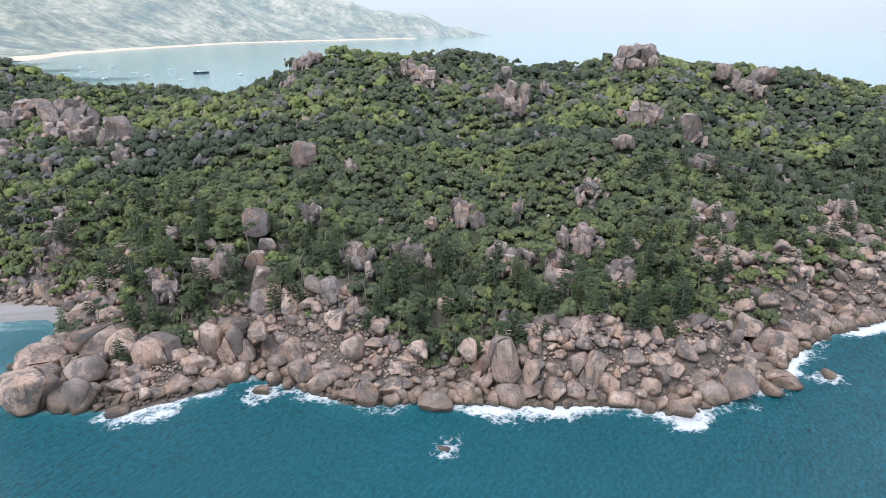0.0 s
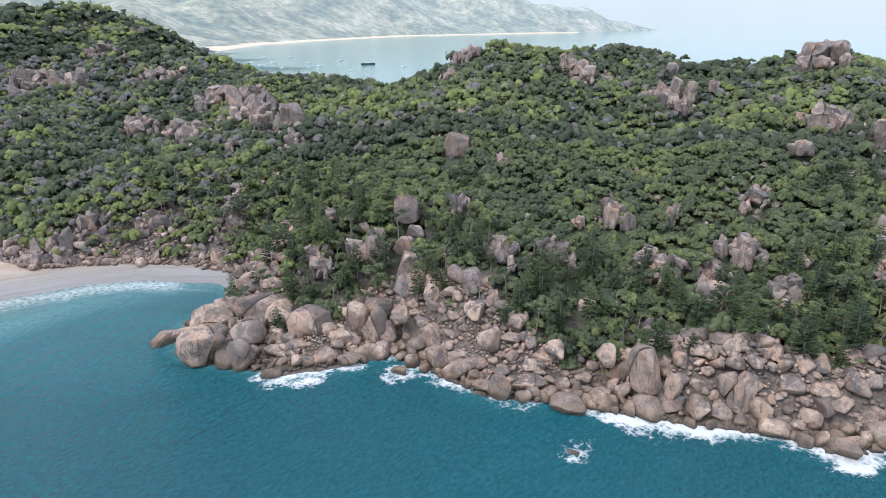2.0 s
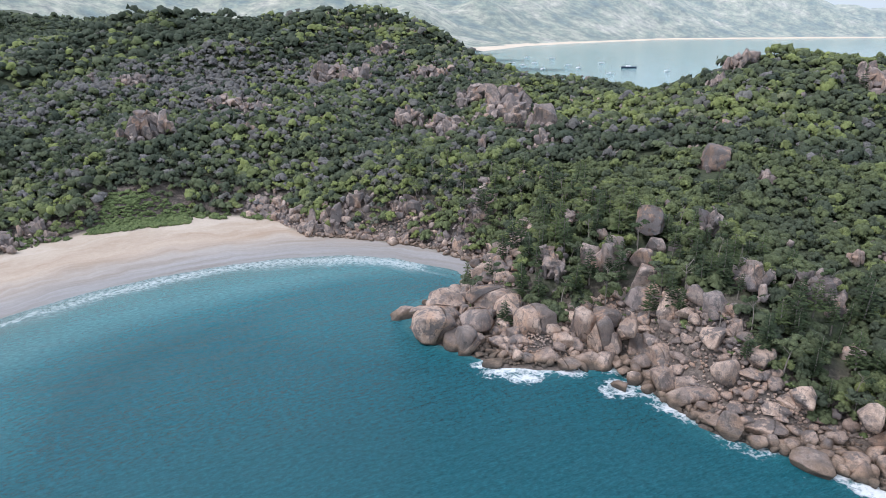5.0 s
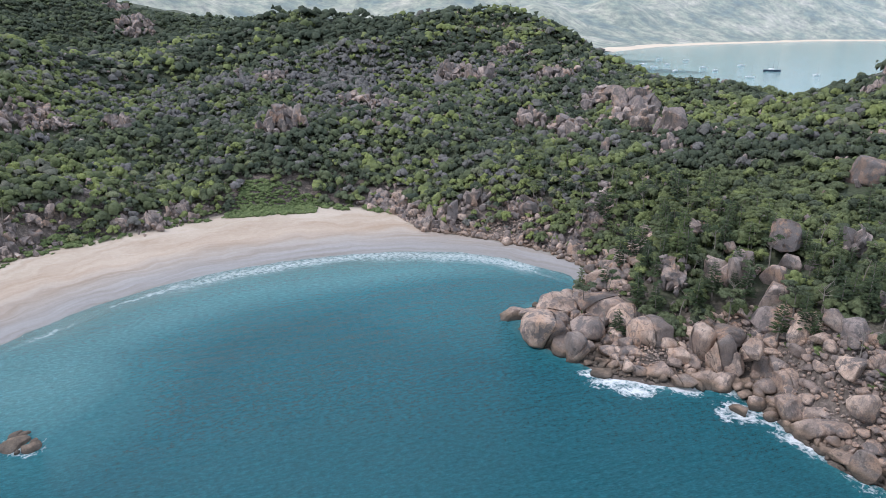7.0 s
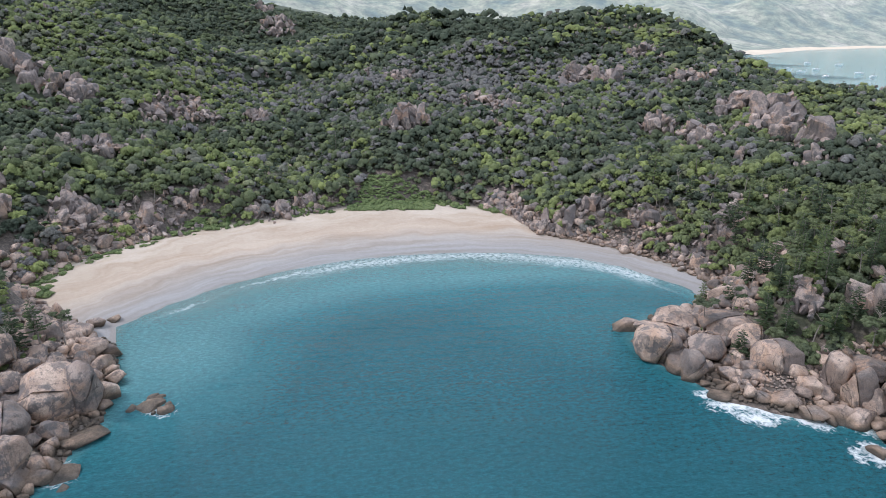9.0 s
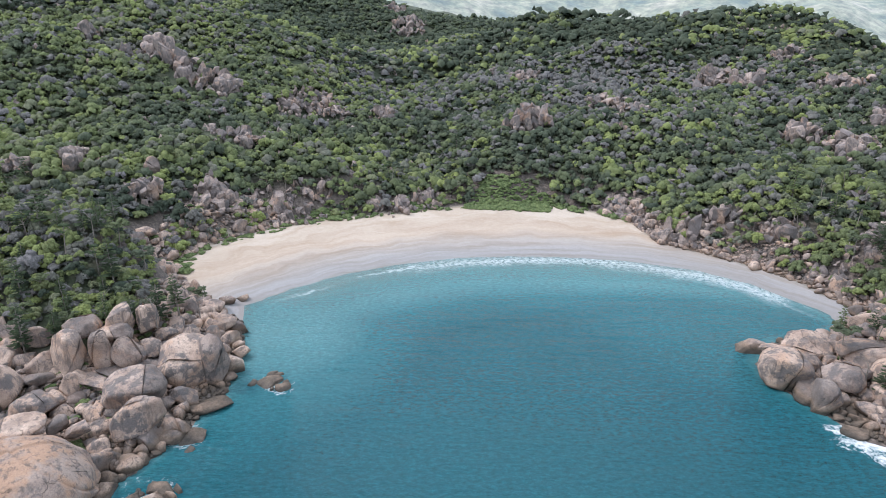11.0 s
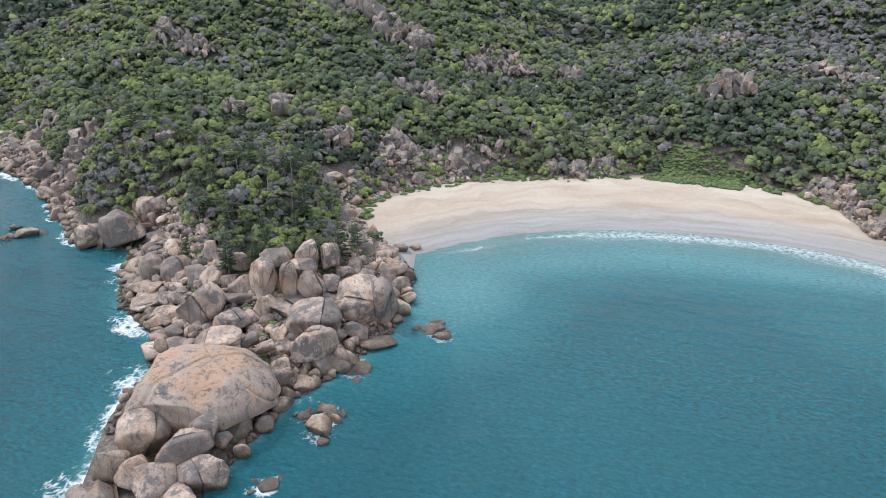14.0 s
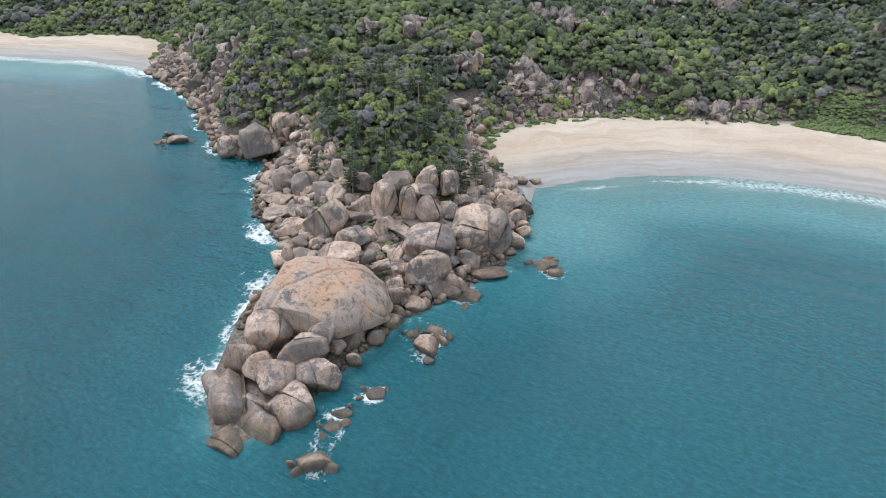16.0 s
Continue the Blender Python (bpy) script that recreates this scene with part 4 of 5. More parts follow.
perched.matrix_world = pose(*SLOPE_TORS[0][:3], 0, 6, 13)
ROCK_SPOTS.append((SLOPE_TORS[0][0], SLOPE_TORS[0][1], 4.8))
tagged(perched, "great brown balanced granite boulder standing above the trees", "boulder", "tors on the headland slope")
SLOPE_TORS = [(x, y, z + 0.6, a * 1.3, b * 1.25, c * 0.95, w) for x, y, z, a, b, c, w in SLOPE_TORS[1:]]
block(SLOPE_TORS, "tall grey granite tor standing among hillside trees", "tors on the headland slope", 11, HILL_GRANITE)
for k, (x, y, z, a, b, c, w) in enumerate(STACKED_TORS):
    v, f = SHAPES[4][(k * 3 + 2) % 14]
    ob = stone_thing("boulder", v * np.array([a, b, c]), f, BROWN_GRANITE if k == 0 else HILL_GRANITE)
    ob.matrix_world = pose(x, y, z, random.uniform(-6, 6), random.uniform(-6, 6), w + random.uniform(-12, 12))
    ROCK_SPOTS.append((x, y, max(a, b)))
    tagged(ob, "grey rounded granite block stacked in a tall tor", "boulder", "tors on the headland slope")
block(SLOPE_ROCKS, "grey-pink granite boulder half hidden in hillside scrub", "tors on the headland slope", 12, HILL_GRANITE)
block(RIDGE_ROCKS, "weathered granite outcrop boulder on the wooded ridge", "ridge outcrops", 13, HILL_GRANITE)
block(WEST_ROCKS, "pale grey granite outcrop boulder on the scrubby hill", "west hill outcrops", 14, HILL_GRANITE)
block(CLIFF_ROCKS, "fractured pinkish granite outcrop above the beach's rocky corner", "west hill outcrops", 15, HILL_GRANITE)
block(SOUTH_TORS, "grey fluted granite tor rising from dense forest", "south hill tors", 16, HILL_GRANITE)
place_boulder((-219.5, -9.5, 20.8, 2.5, 2.3, 3.7, 93), 4, "tall egg-shaped grey boulder standing above the forest", "south hill tors")
for x, y, z, a, b, c, yaw in POINT_DOME:
    v, f = boulder_shape(777, 7, 3, 0.0, 0.045)
    for k, h in ((Vector((0.95, 0.2, 0.5)), 0.62), (Vector((0.3, -0.9, 0.35)), 0.42), (Vector((0.6, 0.75, 0.3)), 0.70), (Vector((-0.2, 0.9, 0.5)), 0.55)):
        s = v @ np.array(k.normalized()) - h + 0.02 * np.sin(v[:, 0] * 9 + v[:, 2] * 7)
        v = v * (1 - 0.05 * np.exp(-(s / 0.018) ** 2) - 0.03 * np.clip(s / 0.03, 0, 1))[:, None]
    dome = stone_thing("boulder", v * np.array([a, b, c * 1.12]), f, DOME_GRANITE)
    dome.matrix_world = pose(x, y, z, 0, 4, yaw)
    ROCK_SPOTS.append((x, y, 11))
    tagged(dome, "enormous orange-stained granite dome, cracked, at the point", "boulder", "boulders of the rocky point")
crest = [pose(x, y, z, 0, 4, yaw) @ q.co for q in dome.data.vertices]
crest = max(q.z for q in crest if math.hypot(q.x + 96.5, q.y + 37.2) < 1.6)
place_boulder((-96.5, -37.2, crest + 0.9, 1.4, 1.3, 1.6, 107), 3, "small round tan boulder perched on the granite dome", "boulders of the rocky point")
AWASH_RINGS += [(x, y, max(a, b), 0.66) for x, y, z, a, b, c, w in AWASH_ROCKS[:10]] + [(0.3, 87.5, 2.4, 0.74), (-34.1, 103, 3, 0.8), (-52, 98, 4, 0.9), (-57, 95.6, 3, 0.8), (41.8, 97, 4.5, 0.95), (74.6, 109, 2.5, 0.8)]
build_sea()

# outcrops: x, y, spread, stone radius
OUTCROPS_HEADLAND = [(-66, 146, 6, 1.3), (-48, 132, 5, 1.6), (-32, 151, 4, 1.8), (-18, 129, 6, 1.7), (-7, 137, 6, 1.8), (15, 141, 8, 1.9), (26, 138, 7, 2),
    (34, 150, 6, 1.6), (86, 304, 11, 3.1), (74, 239, 11, 2.4), (86, 225, 6, 2.4), (82, 198, 6, 1.9), (71, 162, 8, 1.8), (27, 274, 12, 2.2), (-62, 302, 7, 1.9),
    (-64, 274, 5, 1.5), (40, 135, 5, 1.7), (5, 166, 6, 1.7), (40, 173, 6, 1.6), (136, 293, 11, 2.6), (-9, 298, 11, 2.6), (111, 174, 7, 1.9), (-60, 125, 8, 1.2)]
OUTCROPS_WEST = [(-172, 272, 17, 2), (-149, 265, 16, 3.4), (-99, 157, 7, 1.4), (-238, 132, 9, 2.4), (-243, 138, 9, 2.6), (-250, 145, 9, 2.6), (-236, 140, 8, 2.2), (-138, 146, 7, 1.6), (-122, 152, 9, 1.4), (-268, 263, 13, 2.3),
    (-248, 265, 13, 2.2), (-160, 228, 15, 2.2), (-182, 228, 13, 2.1), (-144, 250, 14, 2.9), (-113, 223, 7, 2.5), (-249, 182, 14, 1.4), (-235, 184, 11, 1.3),
    (-271, 314, 15, 1.6), (-218, 291, 19, 1.6), (-102, 162, 5, 1.2), (-101, 145, 8, 1.2), (-161, 134, 8, 1), (-174, 137, 11, 1.2), (-142, 134, 11, 1.6)]
OUTCROPS_SOUTH = [(-304, 16, 13, 2.4), (-320, 4, 11, 2.5), (-335, -3, 15, 2.7), (-205, -11, 6, 1.7), (-209, 8, 10, 1.9), (-301, -86, 14, 1.7),
    (-352, -115, 10, 2.3), (-350, -34, 6, 1.9), (-297, 48, 13, 1.6), (-297, 66, 13, 1.3), (-248, 22, 9, 1.6), (-289, 89, 5, 1.6), (-233, -33, 6, 1.9), (-291, -72, 11, 1.6),
    (-229, -48, 8, 1.3), (-236, -31, 4, 1.9), (-252, -123, 10, 2), (-207, -91, 12, 1.8)]
OUTCROPS_VALLEY = [(-206, 59, 4, 1.5), (-204, 68, 7, 1.4), (-206, 78, 8, 1.2), (-307, 63, 17, 1.2), (-292, 89, 11, 1.5), (-319, 178, 13, 1.5), (-349, 173, 3, 1.5), (-612, 216, 30, 3),
    (-211, 37, 12, 1.2), (-209, 26, 12, 1.4), (-682, 225, 16, 3.8)]
CLEARINGS = [(-41, 131, 6, 2), (-39, 124, 6, 2), (-42, 138, 5, 2), (-50, 130, 5, 2), (-21, 116, 5, 2)] + OUTCROPS_HEADLAND + OUTCROPS_WEST + OUTCROPS_SOUTH + OUTCROPS_VALLEY


class Heap:
    """Gathers many stones into one mesh."""
    def __init__(self):
        self.v, self.f, self.n = [], [], 0

    def add(self, shape, m):
        v, f = shape
        self.v.append(v @ m[:3, :3].T + m[:3, 3])
        self.f.append(f + self.n)
        self.n += len(v)

    def mesh(self, name):
        return tri_mesh(name, np.concatenate(self.v), np.concatenate(self.f), GRANITE)


def stone_pose(rng, x, y, z, r):
    s = np.diag([r * rng.uniform(0.8, 1.35), r * rng.uniform(0.75, 1.15), r * rng.uniform(0.55, 1.0)])
    e = Euler((rng.uniform(-0.35, 0.35), rng.uniform(-0.35, 0.35), rng.uniform(0, 6.28))).to_matrix()
    m = np.eye(4)
    m[:3, :3] = np.array(e) @ s
    m[:3, 3] = (x, y, z)
    return m


def scatter_shore():
    """Loose boulders along the rocky shores, the largest ones as things of their own."""
    rng = np.random.RandomState(11)
    n = 110000
    p = np.concatenate([np.stack([rng.uniform(-100, 175, n), rng.uniform(92, 200, n)], 1), np.stack([rng.uniform(-270, -55, n), rng.uniform(-150, 30, n)], 1),
        np.stack([rng.uniform(-175, -80, n // 4), rng.uniform(105, 165, n // 4)], 1)])
    z, e, d = land(p)
    width = np.where(p[:, 1] > 90, 15 + 6 * ripple(p, 60, 31) + np.where(p[:, 0] < -82, -7, 0) + np.where(p[:, 0] > 60, 14, 0), np.where(p[:, 0] < -150, 11, 17) + 6 * ripple(p, 50, 32))
    width = np.where((p[:, 0] > -125) & (p[:, 1] < 5), 40, width)
    width = np.where((p[:, 0] > -84) & (p[:, 1] < -23), -9, width)       # the tip is bare rock
    ok = (e > np.where((p[:, 0] > -125) & (p[:, 1] < 0), -0.5, -0.9)) & (e < width) & ~((d > 2) & (e < 0.5))
    ok &= ~((p[:, 0] < -44) & (p[:, 1] > 90) & (p[:, 1] < 112) & (p[:, 0] > -95) & (e < 0.3))
    keep, cells = [], {}
    spots = np.array(ROCK_SPOTS)
    size = np.exp(rng.normal(-0.22, 0.46, len(p)))
    size = np.where(rng.uniform(0, 1, len(p)) < 0.55, rng.uniform(0.40, 0.58, len(p)), size)
    size = np.clip(size * np.where(p[:, 0] < -84, np.where(p[:, 1] > 90, 0.72, 0.95), 1.0), 0.4, 2.6)
    order = [i for i in np.argsort(-size) if ok[i]]
    for i in order:
        x, y, r = p[i, 0], p[i, 1], size[i]
        if np.any(np.hypot(spots[:, 0] - x, spots[:, 1] - y) < spots[:, 2] * 0.62 + r * 0.2):
            continue
        cx, cy = int(x // 3), int(y // 3)
        near = [q for ax in (-1, 0, 1) for ay in (-1, 0, 1) for q in cells.get((cx + ax, cy + ay), ())]
        pack = 0.55 if r > 0.5 else 0.46
        if any((x - a) ** 2 + (y - b) ** 2 < (pack * (r + c)) ** 2 for a, b, c in near):
            continue
        cells.setdefault((cx, cy), []).append((x, y, r))
        keep.append((x, y, z[i], r))
    n = 70000
    q = p[rng.permutation(np.nonzero(ok & (d > 0.5))[0])][:n]
    h = land(q)[0]
    for (x, y), zz, r in zip(q, h, rng.uniform(0.24, 0.40, len(q))):
        cx, cy = int(x // 3), int(y // 3)
        near = [g for ax in (-1, 0, 1) for ay in (-1, 0, 1) for g in cells.get((cx + ax, cy + ay), ())]
        if any((x - a) ** 2 + (y - b) ** 2 < (0.62 * (r + c)) ** 2 for a, b, c in near):
            continue
        cells.setdefault((cx, cy), []).append((x, y, r))
        keep.append((x, y, zz, r))
    heap = Heap()
    single = 0
    for k, (x, y, h, r) in enumerate(keep):
        m = stone_pose(rng, x, y, max(h, -0.6) + r * 0.42, r)
        if single < 110 and (x < -100 or x > -60) and r > 1.2:
            ob = new("boulder", SINGLE[k % len(SINGLE)])
            ob.matrix_world = Matrix(m.tolist())
            tagged(ob, "loose rounded tan-grey granite boulder in the shore pile", "boulder", "loose shore boulders")
            single += 1
        else:
            heap.add(SHAPES[3 if r > 1.7 else 2 if r > 0.5 else 1][k % 16], m)
    tagged(new("shore_boulders", heap.mesh("shore_boulders")), "dense pile of loose pinkish-grey granite boulders along the shore", "boulders", kind="stuff")
    return keep


SINGLE = [tri_mesh("boulder", v, f, GRANITE) for v, f in SHAPES[3]]
SHORE_STONES = scatter_shore()


def scatter_outcrops():
    """Each outcrop is a thing whose blocks are its parts."""
    rng = np.random.RandomState(12)
    for rows, label in ((OUTCROPS_HEADLAND, "cluster of grey-pink granite blocks on the wooded headland"), (OUTCROPS_WEST, "pale weathered granite outcrop on the scrubby hill"),
            (OUTCROPS_SOUTH, "jumbled grey granite outcrop in dense green forest"), (OUTCROPS_VALLEY, "small broken granite outcrop behind the beach")):
        for x, y, s, r in rows:
            r *= 0.78
            n = int(9 + 4.6 * s / r)
            q = np.stack([x + rng.normal(0, s * 0.42, n), y + rng.normal(0, s * 0.42, n)], 1)
            z, e, d = land(q)
            base = new("rock_outcrop")
            base.location = (x, y, float(z[0]))
            tagged(base, label, "rock outcrop", "hillside outcrops")
            for k in range(n):
                if e[k] < (-5 if rows is OUTCROPS_VALLEY else 1):
                    continue
                lift = 2.4 if e[k] > 20 else 0.3
                mid = max(0.0, 1 - math.hypot(q[k, 0] - x, q[k, 1] - y) / s)
                rr = r * (0.55 + 0.75 * mid) * np.exp(rng.normal(-0.05, 0.3))
                m = stone_pose(rng, q[k, 0], q[k, 1], z[k] + rr * 0.7 + lift * (rng.uniform(0.1, 0.7) + 0.5 * mid), rr)
                m[:3, 2] *= rng.uniform(1.3, 2.2)
                ob = new("block", (BLOCKS if rr > 2.2 else SMALL_BLOCKS)[rng.randint(16)])
                ob.parent = base
                ob.matrix_local = Matrix.Translation((-x, -y, -float(z[0]))) @ Matrix(m.tolist())


BLOCKS, SMALL_BLOCKS = [[tri_mesh("block", v, f, HILL_GRANITE, False) for v, f in ANGULAR[k]] for k in (3, 2)]
scatter_outcrops()

def scatter_hillside():
    """Small pale rocks showing through the scrub, thickest on the west hill."""
    rng = np.random.RandomState(14)
    heap = Heap()
    for x0, x1, y0, y1, n in ((-330, -90, 150, 380, 680), (-80, 160, 150, 340, 200), (-420, -200, -140, 130, 400)):
        q = np.stack([rng.uniform(x0, x1, n), rng.uniform(y0, y1, n)], 1)
        z, e, d = land(q)
        for k in range(n):
            if e[k] < 25:
                continue
            for j in range(rng.randint(1, 5)):
                r = rng.uniform(0.4, 1.05)
                x, y = q[k] + rng.normal(0, 1.6, 2)
                m = stone_pose(rng, x, y, z[k] + rng.uniform(0.6, 2.2), r)
                m[:3, 2] *= rng.uniform(1.3, 2.2)
                heap.add(ANGULAR[2][rng.randint(16)], m)
    tagged(new("hillside_rocks", tri_mesh("hillside_rocks", np.concatenate(heap.v), np.concatenate(heap.f), HILL_GRANITE, False)), "scattered pale granite rocks showing through hillside scrub", "rocks", kind="stuff")


scatter_hillside()

# ------------------------------------------------------------------ forest
def crown_template(seed, clumps, sprays, flat=0.8, size=0.2):
    """A domed crown about 1 m in radius: rounded leafy clumps with loose leaf sprays over them; open below."""
    rng = np.random.RandomState(seed)
    bv, bf = BALLS[1]
    V, F, n = [], [], 0
    for i in range(clumps):
        a, u = i * 2.4 + rng.uniform(-0.5, 0.5), math.sqrt((i + 0.3) / clumps)
        r = rng.uniform(0.28, 0.46) * (1.3 if clumps < 6 else 1.0)
        c = np.array([math.cos(a) * u * 0.70, math.sin(a) * u * 0.70, 0.66 * math.sqrt(max(0, 1 - 0.95 * u * u)) + rng.uniform(-0.12, 0.12)])
        q, _ = np.linalg.qr(rng.normal(size=(3, 3)))
        v = (bv @ q) * (1 + 0.14 * rng.normal(size=(len(bv), 1))) * np.array([r, r, r * 0.86]) + c
        V.append(v)
        F.append(bf[(v[bf].mean(axis=1)[:, 2] > c[2] - r * 0.30)] + n)
        n += len(v)
    v = np.concatenate(V)
    top, T, S = np.nonzero(v[:, 2] > 0.15)[0], [], []
    for i in range(sprays):
        c = v[top[rng.randint(len(top))]]
        k = c - np.array([0, 0, 0.1])
        k = k / (np.linalg.norm(k) + 1e-6)
        u = np.cross(k, rng.normal(size=3))
        u /= np.linalg.norm(u)
        w = np.cross(k, u) * 0.8 + k * rng.uniform(-0.2, 0.7)
        s = size * rng.uniform(0.6, 1.4)
        c = c * rng.uniform(0.93, 1.08) + rng.normal(size=3) * 0.06
        T += [c + u * s * 0.6, c - u * s * 0.6, c + w * s]
        S.append((n + 3 * i, n + 3 * i + 1, n + 3 * i + 2))
    V = np.concatenate(V + [np.array(T)])
    V[:, 2] = V[:, 2] * flat
    return V, np.concatenate(F + [np.array(S)])


def join_crowns(name, templates, spots, material, label, category):
    """spots: x, y, z, radius, height factor, tint."""
    rng = np.random.RandomState(len(spots))
    V, F, T, n = [], [], [], 0
    kind = rng.randint(len(templates), size=len(spots))
    turn = rng.uniform(0, 6.28, len(spots))
    spots = np.asarray(spots)
    for k, (tv, tf) in enumerate(templates):
        s = spots[kind == k]
        if not len(s):
            continue
        c, q = np.cos(turn[kind == k])[:, None], np.sin(turn[kind == k])[:, None]
        r = s[:, 3:4]
        x = (tv[None, :, 0] * c - tv[None, :, 1] * q) * r + s[:, 0:1]
        y = (tv[None, :, 0] * q + tv[None, :, 1] * c) * r + s[:, 1:2]
        z = tv[None, :, 2] * r * s[:, 4:5] + s[:, 2:3]
        V.append(np.stack([x, y, z], 2).reshape(-1, 3))
        F.append((tf[None] + (np.arange(len(s)) * len(tv))[:, None, None]).reshape(-1, 3) + n)
        T.append(np.repeat(s[:, 5], len(tf)))
        n += len(s) * len(tv)
    return tagged(new(name, tri_mesh(name, np.concatenate(V), np.concatenate(F), material, True, np.concatenate(T))), label, category, kind="stuff")


DUNE_PATCH = [(-198, 89), (-183, 114), (-193, 122), (-212, 104)]


def scatter_forest():
    rng = np.random.RandomState(5)
    spots = np.array(ROCK_SPOTS)
    clear = np.array(CLEARINGS)
    near_t = [crown_template(200 + i, 8 + i % 3, 64, 0.9, 0.17) for i in range(16)]
    mid_t = [crown_template(300 + i, 3 + i % 3, 9, 0.85, 0.30) for i in range(14)]
    far_t = [crown_template(400 + i, 2 + i % 2, 3, 0.8, 0.4) for i in range(12)]
    lists = {"near": [], "mid": [], "far": []}
    for ring, step, lo, hi in (("near", 1.85, 0, 215), ("mid", 2.45, 215, 400), ("far", 4.1, 400, 800)):
        xs, ys = np.arange(-880, 330, step), np.arange(-330, 560, step)
        X, Y = np.meshgrid(xs, ys)
        p = np.stack([X.ravel(), Y.ravel()], 1) + rng.uniform(-0.45, 0.45, (X.size, 2)) * step
        dist = np.hypot(p[:, 0], p[:, 1])
        p = p[(dist >= lo) & (dist < hi) & ~((p[:, 1] > 400) & (p[:, 0] > -200)) & ~((p[:, 0] > 0) & (p[:, 1] < 60))]
        z, e, d = land(p)
        band = np.where(p[:, 1] > 90, 13 + 6 * ripple(p, 60, 31) + np.where(p[:, 0] < -82, -8, 0) + np.where(p[:, 0] > 60, 3 + 9 * ripple(p, 26, 35), 0), 15 + 5 * ripple(p, 50, 32))
        band = np.where((p[:, 0] > -205) & (p[:, 0] < -172) & (p[:, 1] > -8) & (p[:, 1] < 136), 2.0, band)
        band = np.where((p[:, 0] < -185) & (p[:, 1] > -8) & (p[:, 1] < 136), 2.0, band)
        band = np.where((p[:, 0] < -150) & (p[:, 1] < -30), 9 + 4 * ripple(p, 50, 32), band)
        band = np.where((p[:, 0] > -130) & (p[:, 1] < 5), 60, band)
        band = np.where((p[:, 0] < -285) & (p[:, 1] < -140), 2, band)
        thin = rng.uniform(0, 1, len(p)) < 0.96 - 0.22 * np.clip(ripple(p, 35, 41) - 0.5, 0, 1)
        keep = (e > band) & thin & (inside_distance(DUNE_PATCH, p) < -0.3)
        for cx, cy, s, r in clear:
            if not lo - 30 < np.hypot(cx, cy) < hi + 30:
                continue
            keep &= ~((np.hypot(p[:, 0] - cx, p[:, 1] - cy) < s * 0.7) & (rng.uniform(0, 1, len(p)) < 0.72))
            u = np.hypot(cx, cy)
            ahead, aside = -(p[:, 0] - cx) * cx / u - (p[:, 1] - cy) * cy / u, np.abs((p[:, 0] - cx) * cy / u - (p[:, 1] - cy) * cx / u)
            keep &= ~((ahead > 0) & (ahead < s * 0.6 + 4) & (aside < s * 0.55) & (rng.uniform(0, 1, len(p)) < 0.75))
        for cx, cy, r in spots:
            if not lo - 20 < np.hypot(cx, cy) < hi + 20 or (cx < -150 and cy < -40):
                continue
            keep &= ~(np.hypot(p[:, 0] - cx, p[:, 1] - cy) < r * 0.8)
            # the rocks' seaward faces stand clear of the canopy
            u = np.hypot(cx, cy)
            ahead, aside = -(p[:, 0] - cx) * cx / u - (p[:, 1] - cy) * cy / u, np.abs((p[:, 0] - cx) * cy / u - (p[:, 1] - cy) * cx / u)
            keep &= ~((ahead > 0) & (ahead < r + 5.0) & (aside < r * 0.9) & (rng.uniform(0, 1, len(p)) < 0.88))
        # the slopes that fall away from the bay behind the ridges lie out of sight and stay bare
        away = p + p / np.maximum(np.hypot(p[:, 0], p[:, 1]), 1)[:, None] * 22
        keep[keep] &= land(away[keep])[0] > z[keep] - np.where((p[keep][:, 1] < -50) | (ring == "near"), 99, 3.0)
        q, zz = p[keep], z[keep]
        patch, fine = ripple(q, 70, 51), ripple(q, 22, 52)
        west = smooth01(-q[:, 0], 180, 260) * smooth01(q[:, 1], 60, 160)
        tint = 0.36 + 0.14 * patch + 0.14 * ripple(q, 160, 53) + 0.10 * fine + 0.12 * rng.normal(size=len(q))
        bright = rng.uniform(0, 1, len(q)) < 0.11 + 0.12 * np.clip(patch + fine, -0.6, 1)
        tint = np.clip(np.where(bright, rng.uniform(0.56, 0.76, len(q)), tint), 0.02, 0.78)
        # south hill's own brighter green; far ring's tint raised in place of haze
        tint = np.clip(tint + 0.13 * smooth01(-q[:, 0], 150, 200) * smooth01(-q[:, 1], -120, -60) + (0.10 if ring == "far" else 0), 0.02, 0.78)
        grey_one = rng.uniform(0, 1, len(q)) < np.where((q[:, 1] < 60) & (q[:, 0] > -270), 0.03, 0.11) + 0.40 * west * np.clip(0.6 + patch, 0, 1.4) + 0.5 * np.exp(-((q[:, 0] + 350) ** 2 + (q[:, 1] - 245) ** 2) / 2 / 75 ** 2)
        behind = smooth01(-q[:, 0], 535, 570) * smooth01(q[:, 1], 60, 110)     # hill beyond the valley: cloud shadow and haze put into a darker tint
        tint = np.where(behind > rng.uniform(0, 1, len(q)), tint * 0.25, tint)
        grey_one |= (behind > 0.5) & (rng.uniform(0, 1, len(q)) < 0.35)
        tint = np.where(grey_one, rng.uniform(0.84, 0.99, len(q)), tint)
        radius = step * 0.82 * np.clip(np.exp(rng.normal(0, 0.30, len(q))), 0.55, 1.8)
        high = rng.uniform(0.9, 1.45, len(q))
        tint = np.where((q[:, 1] > 90) & (q[:, 0] > -110) & (q[:, 1] < 230) & (tint < 0.8), tint * 0.50, tint)
        tint = np.where((q[:, 0] > -195) & (q[:, 1] < 5), rng.uniform(0.25, 0.74, len(q)), tint)
        lists[ring] = np.stack([q[:, 0], q[:, 1], zz + rng.uniform(0.0, 1.0, len(q)) ** 2 * 2.4, radius, high, tint], 1)
